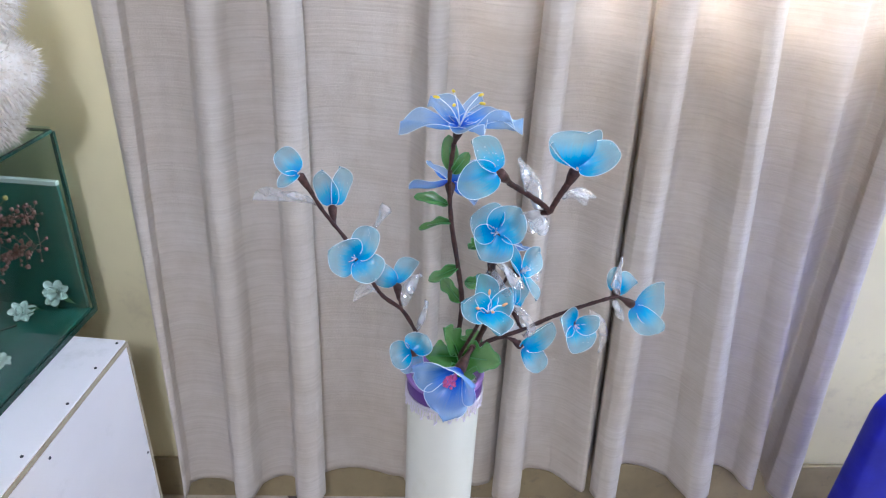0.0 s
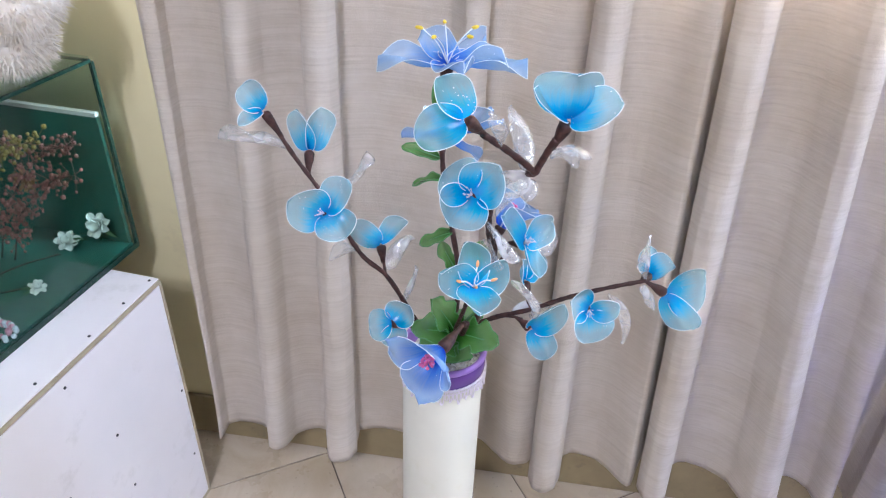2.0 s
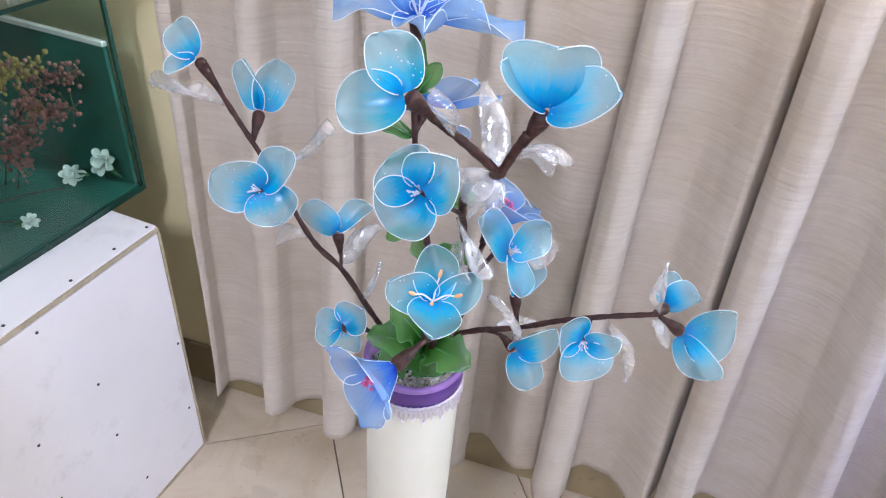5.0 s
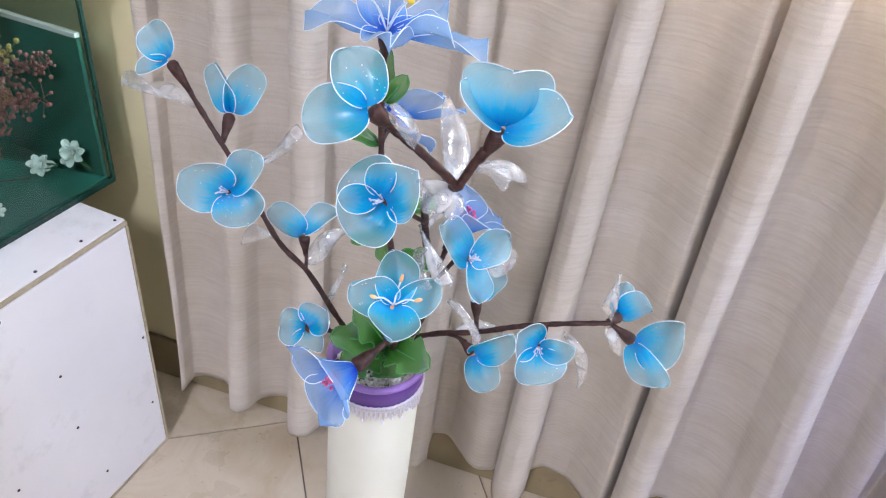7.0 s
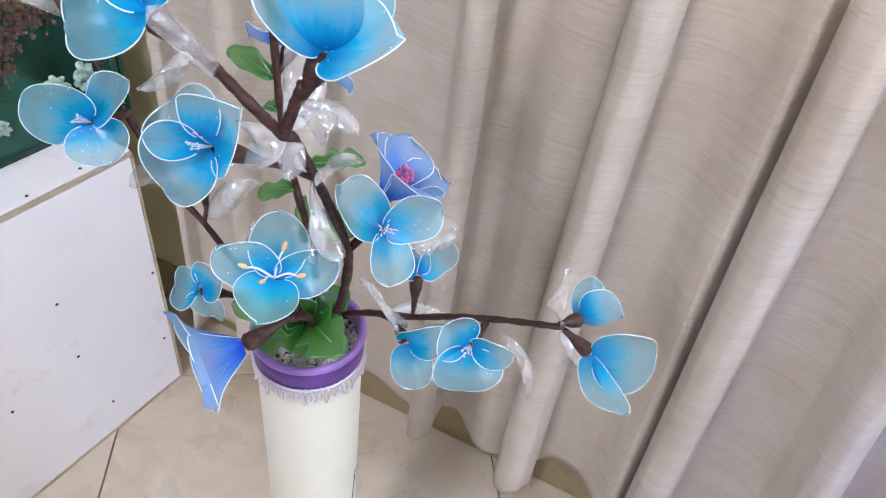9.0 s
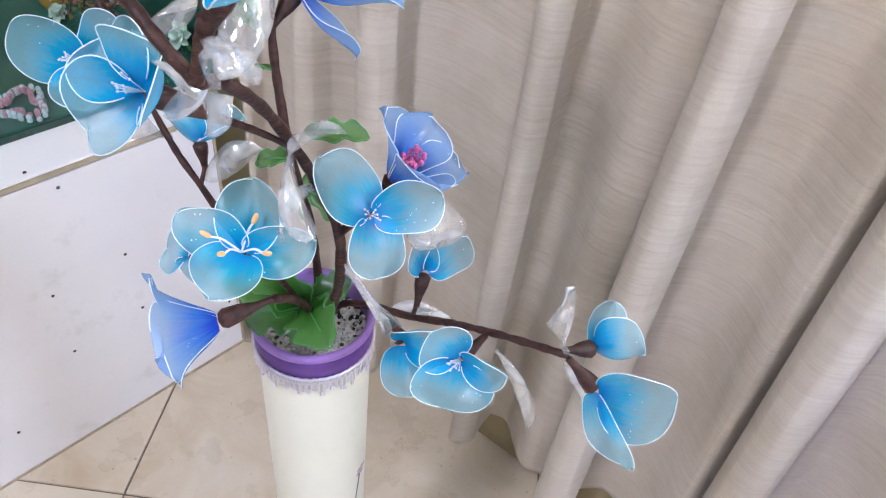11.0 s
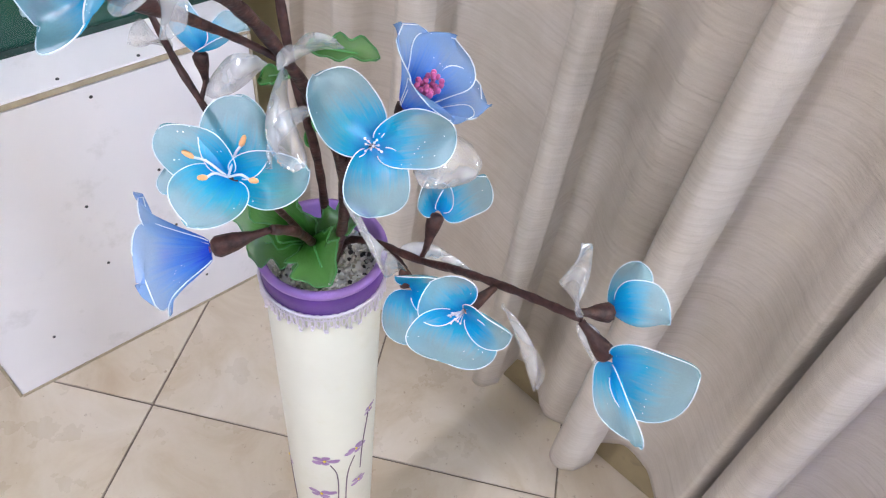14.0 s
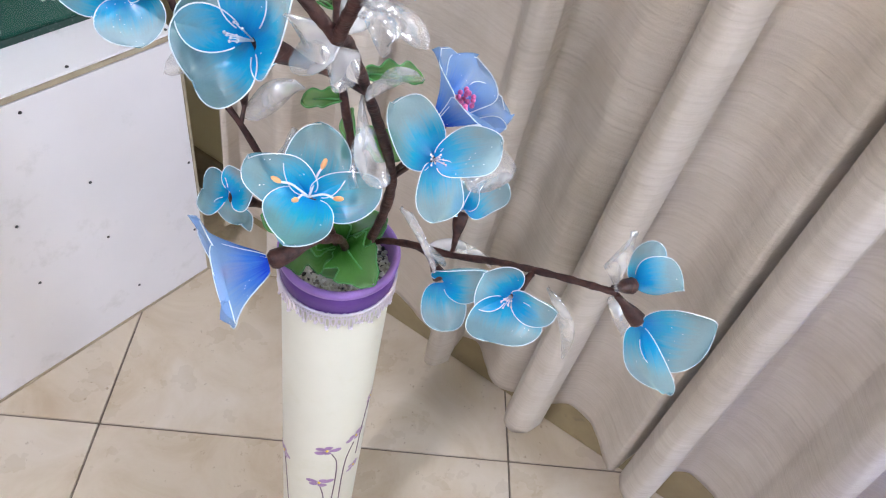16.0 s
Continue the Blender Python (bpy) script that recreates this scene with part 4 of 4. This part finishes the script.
flower(b4, (0.124, 0.815, 0.886), (0.143, 0.810, 0.877), [((0.168, 0.789, 0.853), (0.74, 0.64, 0.19), 0.048), ((0.178, 0.800, 0.920), (0.78, 0.19, -0.60), 0.049)],
       BLUE, 0.042, WIRE, 0.34, 0.14, stamen="", axis=(0.8, -0.45, -0.2))
flower(b4, (0.205, 0.824, 0.932), (0.205, 0.799, 0.928), [((0.214, 0.777, 0.899), (0.79, 0.58, -0.19), 0.074), ((0.238, 0.801, 0.935), (0.22, 0.08, -0.97), 0.046), ((0.186, 0.786, 0.945), (0.15, 0.47, 0.52), 0.054)],
       BLUE, 0.050, WIRE, 0.20, 0.12, cone=0.0055, axis=(0.1, -0.9, 0.2))
flower(b4, (0.258, 0.836, 0.955), (0.266, 0.860, 0.944), [((0.263, 0.880, 0.973), (0.99, -0.01, 0.12), 0.034), ((0.293, 0.877, 0.955), (0.28, 0.20, -0.94), 0.060)],
       BLUE, 0.040, WIRE, 0.30, 0.16, point=0.2, stamen="", axis=(0.55, 0.45, 0.3))
flower(b4, (0.263, 0.832, 0.955), (0.286, 0.836, 0.941), [((0.330, 0.851, 0.954), (0.24, 0.16, -0.96), 0.099), ((0.325, 0.824, 0.904), (0.62, -0.26, 0.74), 0.054)],
       BLUE, 0.050, WIRE, 0.18, 0.10, stamen="", axis=(0.35, -0.75, 0.35))
crystal(b4, (0.262, 0.834, 0.958), (0.253, 0.819, 1.022), 0.016, 2.6, (-0.006, 0, 0.0), 13)
crystal(b4, (0.224, 0.808, 0.946), (0.250, 0.836, 0.858), 0.018, 1.6, (0.006, -0.004, 0.006), 14)
crystal(b4, (0.261, 0.840, 0.944), (0.279, 0.846, 0.908), 0.014, 1.0, (0, 0, 0.004), 15)
crystal(b4, (0.118, 0.816, 0.888), (0.160, 0.858, 0.868), 0.020, 1.0, (0, 0, 0.008), 16)
crystal(b4, (0.140, 0.806, 0.900), (0.120, 0.770, 0.970), 0.018, 3.0, (0.012, -0.012, 0.0), 17)
crystal(b4, (0.140, 0.806, 0.990), (0.158, 0.845, 0.990), 0.036, 0.5, (0, -0.004, 0.010), 18)

# short stems at the mouth of the vase
b5 = branch("turquoise open flower with orange stamens on short stem")
tube("stem", [(0.045, 0.796, 0.812), (0.058, 0.775, 0.880), (0.075, 0.745, 0.945), (0.080, 0.730, 0.972)], 0.0026, 0.0022, TAPE, b5)
open_fl = flower(b5, (0.080, 0.732, 0.968), (0.087, 0.717, 0.991), [((0.062, 0.694, 1.020), (0.30, 0.59, 0.75), 0.049), ((0.078, 0.736, 1.032), (0.67, 0.72, -0.18), 0.053), ((0.120, 0.745, 1.001), (0.32, -0.06, -0.95), 0.049), ((0.102, 0.682, 0.989), (0.90, 0.40, -0.19), 0.058)],
       TURQ, 0.050, WIRE, 0.22, 0.14, axis=(0.2, -0.60, 0.75), stamen="", label="open turquoise nylon flower with five round petals", cone=0.006)
for end in ((0.075, 0.700, 1.008), (0.088, 0.727, 1.014), (0.093, 0.699, 1.005), (0.107, 0.721, 1.002)):
    e = Vector(end)
    c0 = Vector((0.088, 0.715, 0.993))
    filament(open_fl, [tuple(c0), tuple(c0 + (e - c0) * 0.5 + Vector((0, 0, 0.003))), tuple(c0 + (e - c0) * 0.86)], ORANGE, 0.0008, 0.0016, tuple(e - c0))

b6 = branch("violet flower with pink bead centre leaning over rim")
tube("stem", [(0.045, 0.800, 0.812), (0.064, 0.782, 0.868), (0.074, 0.762, 0.905), (0.073, 0.744, 0.918)], 0.0032, 0.0034, TAPE, b6)
trumpet(b6, (0.073, 0.744, 0.918), (0.058, 0.706, 0.909), (-0.406, -0.912, -0.05), (0.025, -0.009, -0.035), (-35, 85, 205), 0.044, 0.048,
        label="violet blue nylon trumpet flower with pink bead centre", seed=5, cone=0.0088)
b7 = branch("small sky blue nylon flower beside the rim")
tube("stem", [(0.034, 0.800, 0.812), (0.022, 0.770, 0.875), (0.008, 0.745, 0.902)], 0.0022, 0.0022, TAPE, b7)
flower(b7, (0.010, 0.748, 0.900), (0.000, 0.722, 0.922), [((-0.026, 0.716, 0.915), (0.45, -0.55, -0.70), 0.048), ((0.014, 0.730, 0.943), (0.87, -0.26, -0.43), 0.048), ((-0.002, 0.728, 0.882), (0.90, 0.44, -0.01), 0.041)],
       BLUE, 0.042, WIRE, 0.24, 0.2, axis=(-0.3, -0.8, 0.3), stamen="")
b8 = branch("cluster of lobed green nylon leaves at the mouth")
tube("stem", [(0.045, 0.795, 0.812), (0.055, 0.786, 0.850), (0.058, 0.783, 0.872)], 0.0020, 0.0018, TAPE, b8)
for n_, (t_, w_) in enumerate((((0.028, 0.742, 0.862), 0.052), ((0.108, 0.760, 0.890), 0.050), ((0.024, 0.736, 0.910), 0.044), ((0.046, 0.742, 0.945), 0.042),
                               ((0.066, 0.776, 0.832), 0.052), ((0.080, 0.808, 0.900), 0.036))):
    leaf(b8, (0.058, 0.783, 0.872), t_, (0.15, -0.55, 0.8), w_, lobes=3, curl=0.12, jag=0.30, seed=n_, label="dark green lobed nylon leaf")

# ---- cabinet with display tank ----
CX0, CX1, CY0, CY1, CZ = -1.15, -0.587, 0.50, 1.072, 0.622
cabinet = thing("cabinet", "low white laminate board cabinet with screw heads", "cabinet")
part("side_panel", boxed(CX1 - 0.016, CY0 + 0.004, 0.004, CX1, CY1 - 0.004, CZ - 0.014, 0.0015), BOARD, cabinet, "white laminate side with dark screws")
part("top_panel", boxed(CX0, CY0, CZ - 0.012, CX1 - 0.002, CY1, CZ, 0.002), BOARD, cabinet, "white laminate top")
part("back_panel", boxed(CX0, CY1 - 0.018, 0.004, CX1 - 0.018, CY1 - 0.004, CZ - 0.014, 0.001), BOARD, cabinet)
part("front_panel", boxed(CX0, CY0 + 0.004, 0.004, CX1 - 0.018, CY0 + 0.018, CZ - 0.014, 0.001), BOARD, cabinet)
part("far_side", boxed(CX0, CY0 + 0.02, 0.004, CX0 + 0.016, CY1 - 0.02, CZ - 0.014, 0.001), BOARD, cabinet)
for bx in ((CX1 - 0.004, CY1 - 0.0038, 0.002, CX1 + 0.002, CY1 + 0.001, CZ - 0.013), (CX1 - 0.004, CY0 - 0.001, 0.002, CX1 + 0.002, CY0 + 0.0038, CZ - 0.013),
           (CX1 + 0.0002, CY0 + 0.004, 0.0, CX1 + 0.003, CY1 - 0.004, 0.005), (CX1 - 0.0018, CY0, CZ - 0.011, CX1 + 0.0015, CY1, CZ - 0.003)):
    part("edge_strip", boxed(*bx), RAWEDGE, cabinet, "bare worn board edge")


def screw(pos, normal):
    bm = bmesh.new()
    bmesh.ops.create_cone(bm, cap_ends=True, segments=10, radius1=0.0030, radius2=0.0020, depth=0.0016)
    rot = Vector((0, 0, 1)).rotation_difference(Vector(normal)).to_matrix().to_4x4()
    bmesh.ops.transform(bm, matrix=Matrix.Translation(Vector(pos) + Vector(normal) * 0.0008) @ rot, verts=bm.verts)
    part("screw", bm, SCREW, cabinet, "dark screw head")


for y_, z_ in ((0.869, 0.405), (0.872, 0.262), (1.059, 0.338), (0.736, 0.243), (0.738, 0.389), (0.802, 0.588), (0.905, 0.085), (1.050, 0.150), (0.60, 0.50), (0.60, 0.12)):
    screw((CX1, y_, z_), (1, 0, 0))
for x_, y_ in ((-0.600, 1.060), (-0.602, 0.985), (-0.600, 0.890), (-0.604, 0.770), (-0.601, 0.640)):
    screw((x_, y_, CZ), (0, 0, 1))

TX1, TY0, TY1, TZ0, TZ1 = -0.690, 0.45, 1.160, CZ, 1.005
TX0 = -1.20
tank = thing("display_tank", "glass display tank lined with green cloth", "display tank")
for nm, bx in (("glass_pane", (TX1 - 0.005, TY0 + 0.006, TZ0 + 0.006, TX1, TY1 - 0.006, TZ1)), ("glass_pane", (TX0 + 0.006, TY0, TZ0 + 0.006, TX1 - 0.006, TY0 + 0.005, TZ1)),
               ("glass_pane", (TX0 + 0.006, TY1 - 0.005, TZ0 + 0.006, TX1 - 0.006, TY1, TZ1)), ("glass_pane", (TX0, TY0 + 0.006, TZ0 + 0.006, TX0 + 0.005, TY1 - 0.006, TZ1))):
    part(nm, boxed(*bx), GLASS, tank, "clear greenish glass pane")
part("bottom_pane", boxed(TX0, TY0, TZ0 + 0.0005, TX1, TY1, TZ0 + 0.0055), SEALANT, tank, "dark green glass base")
part("lid_pane", boxed(TX0 + 0.006, TY0 + 0.006, TZ1 + 0.0062, TX1 - 0.004, TY1 - 0.004, TZ1 + 0.0102), GLASS, tank, "clear glass lid")
# dark glass edges at the corners and round the rim
for bx in ((TX1 - 0.006, TY1 - 0.006, TZ0 + 0.006, TX1 + 0.0005, TY1 + 0.0005, TZ1 + 0.001), (TX1 - 0.006, TY0 - 0.0005, TZ0 + 0.006, TX1 + 0.0005, TY0 + 0.006, TZ1 + 0.001),
           (TX1 - 0.0052, TY0 + 0.006, TZ1 + 0.0002, TX1, TY1 - 0.006, TZ1 + 0.0055), (TX0, TY1 - 0.0052, TZ1 + 0.0002, TX1 - 0.006, TY1, TZ1 + 0.0042),
           (TX1 - 0.0002, TY0 + 0.006, TZ0 + 0.006, TX1 + 0.0012, TY1 - 0.006, TZ0 + 0.013)):
    part("glass_edge", boxed(*bx), SEALANT, tank, "dark green glass edge with sealant")
part("cloth_floor", boxed(TX0 + 0.008, TY0 + 0.008, TZ0 + 0.006, TX1 - 0.008, TY1 - 0.008, TZ0 + 0.014, 0.002), BAIZE, tank, "green display cloth")
part("cloth_back", boxed(TX0 + 0.008, TY1 - 0.016, TZ0 + 0.0145, TX1 - 0.010, TY1 - 0.0065, 0.905, 0.002), BAIZE, tank, "green display cloth on the back")
part("backing_strip", boxed(TX0 + 0.008, TY1 - 0.018, 0.906, TX1 - 0.010, TY1 - 0.0065, 0.914, 0.001), WHITEBOARD, tank, "white strip above the cloth")


def cloth_flower(pos, face, size, label, seed, leaves=()):
    """A soft cloth bloom of overlapping round petals, with green leaves where it has them."""
    rnd = random.Random(seed)
    t = thing("cloth_flower", label, "ornament", "ornaments in the display tank")
    P, a = Vector(pos), Vector(face).normalized()
    e1 = a.orthogonal().normalized()
    e2 = a.cross(e1)
    for ring, (n, out, up) in enumerate(((7, 1.0, 0.25), (5, 0.62, 0.60), (3, 0.30, 0.80))):
        for k in range(n):
            w = 2 * math.pi * (k + 0.5 * ring) / n + rnd.uniform(-0.2, 0.2)
            d = e1 * math.cos(w) + e2 * math.sin(w)
            ln = size * rnd.uniform(0.85, 1.1)
            V, U, F, _ = petal_grid(P + d * size * 0.06, P + d * (ln * out) + a * (ln * up), a, size * rnd.uniform(0.75, 0.95), 0.28, 0.14, 0.0, 0.12, seed * 50 + ring * 10 + k, 5, 7)
            piece("petal", mesh_from("petal", V, F, BLOSSOM), t)
    for tip, wide in leaves:
        V, U, F, _ = petal_grid(P, P + Vector(tip), a, wide, 0.2, 0.1, 0.5, 0.05, seed, 5, 8)
        piece("leaf", mesh_from("leaf", V, F, LEAFCLOTH), t, "green cloth leaf")
    return t


GZ = TZ0 + 0.014
cloth_flower((-0.803, 1.098, GZ + 0.012), (0.3, -0.6, 0.8), 0.024, "white cloth flower lying on green cloth", 1, (((0.030, 0.010, 0.006), 0.018),))
cloth_flower((-0.740, 1.122, GZ + 0.050), (0.2, -0.9, 0.5), 0.026, "white cloth flower with green leaves leaning on cloth", 2,
             (((-0.010, 0.0, -0.040), 0.020), ((0.028, 0.004, -0.030), 0.018), ((-0.030, 0.0, -0.022), 0.016)))
cloth_flower((-0.756, 0.960, GZ + 0.006), (0.3, -0.3, 0.9), 0.016, "small white cloth flower lying on green cloth", 3, (((-0.028, -0.012, 0.001), 0.010), ((-0.010, -0.026, 0.001), 0.009)))
cloth_flower((-1.02, 1.02, GZ + 0.010), (0.3, -0.5, 0.8), 0.022, "white cloth flower lying on green cloth", 4)


def tan_bloom(pos, size, seed):
    """A dried tan seed head on the back cloth."""
    rnd = random.Random(seed)
    sets = [ball_data(pos, size * 0.5, 8, 12, (1, 0.6, 0.9))]
    for _ in range(70):
        d = Vector((rnd.gauss(0, 1), -abs(rnd.gauss(0, 0.7)), rnd.gauss(0, 1))).normalized()
        sets.append(tube_data([Vector(pos) + d * size * 0.4, Vector(pos) + d * size * rnd.uniform(0.7, 1.0)], [size * 0.10, size * 0.03], 5))
    ob = merged("seed_head", sets, TANBUD)
    tagged(ob, "dried tan seed head leaning on green cloth", "ornament", "ornaments in the display tank")


tan_bloom((-0.872, 1.118, 0.768), 0.030, 3)
tan_bloom((-0.925, 1.112, 0.830), 0.026, 6)


def gourd():
    V, F = [], []
    prof = ((0.004, 0.0), (0.020, 0.002), (0.027, 0.016), (0.024, 0.032), (0.014, 0.042), (0.013, 0.046), (0.018, 0.054), (0.016, 0.066), (0.006, 0.072), (0.002, 0.078))
    for r, z in prof:
        for k in range(20):
            w = 2 * math.pi * k / 20
            V.append((-1.075 + r * math.cos(w), 1.035 + r * math.sin(w), GZ + z))
    for i in range(len(prof) - 1):
        for k in range(20):
            q = (k + 1) % 20
            F.append((i * 20 + k, i * 20 + q, (i + 1) * 20 + q, (i + 1) * 20 + k))
    F.append(tuple(range(20))[::-1])
    tagged(piece("gourd_ornament", mesh_from("gourd_ornament", V, F, AMBER)), "small glossy amber gourd standing on green cloth", "ornament", "ornaments in the display tank")


gourd()


def twig(points, seed, mat_bud, label):
    rnd = random.Random(seed)
    t = tagged(new("beaded_twig"), label, "ornament", "ornaments in the display tank")
    tube("stem", points, 0.0016, 0.0010, TWIG, t, 6, 5)
    sets = []
    P = spline(points, 14)
    for p in P[6:]:
        for _ in range(3):
            o = Vector((rnd.gauss(0, 0.012), rnd.gauss(0, 0.010), rnd.gauss(0, 0.014)))
            sets.append(ball_data(p + o, rnd.uniform(0.0022, 0.0052), 3, 5))
            sets.append(tube_data([p, p + o], 0.0005, 3))
    merged("bud_cluster", sets, mat_bud, t, "clusters of tiny buds")


for k_, (dx_, dz_, mt_, lb_) in enumerate(((0.0, 0.0, BROWNBEAD, "twig with rust brown buds in the tank"), (-0.10, -0.01, BROWNBEAD, "twig with rust brown buds in the tank"),
                                          (-0.05, 0.012, BUDYELLOW, "twig with yellow buds in the tank"), (0.03, -0.035, BROWNBEAD, "twig with rust brown buds in the tank"),
                                          (-0.16, 0.0, BLOSSOM, "twig with white buds in the tank"))):
    twig([(-0.90 + dx_, 1.03, GZ), (-0.87 + dx_, 1.04, 0.72), (-0.83 + dx_, 1.07 - 0.012 * k_, 0.80 + dz_), (-0.78 + dx_, 1.09 - 0.015 * k_, 0.850 + dz_), (-0.725 + dx_, 1.10 - 0.015 * k_, 0.868 + dz_)],
         5 + k_, mt_, lb_)
necklace = tagged(new("bead_necklace"), "pink and pearl bead necklace coiled on green cloth", "necklace", "ornaments in the display tank")
for q, (mt, lab, ph) in enumerate(((ROSE, "pink beads", 0.0), (PEARL, "pearl beads", 0.5))):
    sets, rnd = [], random.Random(q)
    for k in range(46):
        a = 2 * math.pi * (k + ph) / 46 * 2
        r = 0.030 + 0.010 * math.sin(3 * a + q) + 0.008 * q
        sets.append(ball_data((-0.752 + r * 1.15 * math.cos(a), 0.832 + r * math.sin(a), GZ + 0.005 + 0.006 * (k > 23)), 0.0048, 5, 8))
    merged("bead_string", sets, mt, necklace, lab)
cord = tagged(tube("cord", [(-0.80, 1.07, GZ + 0.002), (-0.84, 1.02, GZ + 0.002), (-0.86, 0.96, GZ + 0.002), (-0.82, 0.93, GZ + 0.002), (-0.775, 0.965, GZ + 0.002)], 0.0016, 0.0016, TWIG, None, 8, 5),
              "thin dark cord curled on green cloth", "cord", "ornaments in the display tank")


# ---- plush toy on the tank ----
def plush():
    rnd = random.Random(12)
    V, F = [], []
    lumps = (((-0.735, 1.045, 1.075), 0.062, (1.0, 1.1, 0.95)), ((-0.672, 1.010, 1.150), 0.066, (1.0, 1.15, 0.85)), ((-0.720, 1.015, 1.260), 0.092, (1.15, 1.0, 1.0)),
             ((-0.830, 1.000, 1.110), 0.095, (1.0, 1.0, 1.0)), ((-0.800, 0.915, 1.058), 0.045, (1.0, 1.3, 0.9)))
    for c, r, sq in lumps:
        v, f = ball_data(c, r, 18, 28, sq)
        v = [p + (p - Vector(c)).normalized() * (0.006 * noise.noise(p * 40) + 0.004 * noise.noise(p * 110)) for p in v]
        o = len(V)
        V += v
        F += [tuple(i + o for i in q) for q in f]
        # tufts of pile
        for _ in range(2600):
            d = Vector((rnd.gauss(0, 1), rnd.gauss(0, 1), rnd.gauss(0, 1))).normalized()
            p = Vector(c) + Vector((d.x * sq[0], d.y * sq[1], d.z * sq[2])) * r
            t = d.orthogonal().normalized()
            t.rotate(Matrix.Rotation(rnd.uniform(0, 6.28), 3, d))
            tip = p + d * rnd.uniform(0.008, 0.016) + Vector((rnd.uniform(-1, 1), rnd.uniform(-1, 1), rnd.uniform(-1.6, 0.4))) * 0.005
            o = len(V)
            V += [p - t * 0.0014, p + t * 0.0014, tip]
            F.append((o, o + 1, o + 2))
    ob = piece("plush_toy", mesh_from("plush_toy", V, F, FLEECE))
    tagged(ob, "cream long-pile plush toy sitting on the glass tank", "plush toy")


plush()


# ---- chair under a blue cloth, at the right ----
def blue_chair():
    t = thing("covered_chair", "chair back covered in shiny royal blue satin", "chair")
    V, F, U = [], [], []
    cols, rows = 60, 40
    for j in range(rows + 1):
        for i in range(cols + 1):
            a = 2 * math.pi * i / cols
            s = j / rows
            z = 0.004 + 0.772 * s
            flare = 1 + 0.10 * (1 - s) + 0.03 * math.sin(7 * a) * (1 - s)
            k = 1.0 if s < 0.9 else max(0.02, math.sqrt(max(0.0, 1 - ((s - 0.9) / 0.1) ** 2)))
            ca, sa = math.cos(a), math.sin(a)
            sx = 0.22 * math.copysign(abs(ca) ** 0.35, ca) * flare * (0.80 + 0.20 * k)
            sy = 0.035 * math.copysign(abs(sa) ** 0.6, sa) * flare * k
            V.append((0.950 + sx, 0.93 + sy + 0.006 * noise.noise((a * 2, z * 4, 2)), z))
    w = cols + 1
    for j in range(rows):
        for i in range(cols):
            F.append((j * w + i, j * w + i + 1, (j + 1) * w + i + 1, (j + 1) * w + i))
    piece("backrest_cover", mesh_from("backrest_cover", V, F, SATIN), t, "royal blue satin cover")
    for x_ in (0.76, 1.11):
        part("leg", boxed(x_ - 0.014, 0.918, 0.001, x_ + 0.014, 0.944, 0.5, 0.003), STEEL, t)


blue_chair()

# ---- lamp housing ----
t = thing("tube_lamp", "white enamelled fluorescent tube lamp on the ceiling", "lamp")
part("housing", boxed(0.0, -1.52, 2.70, 0.20, -0.48, 2.7518, 0.006), STEEL, t)

# ---- floor tiles ----
for i_ in range(-7, 9):
    for j_ in range(-10, 8):
        m_ = turn @ Matrix.Translation(((i_ + 0.5) * TILE_SIZE, (j_ + 0.5) * TILE_SIZE, 0))
        c_ = m_.translation
        if -2.25 < c_.x < 2.3 and -2.5 < c_.y < wall_y(c_.x) + 0.25:
            t_ = piece("tile", tile_me, floor)
            t_.matrix_basis = m_
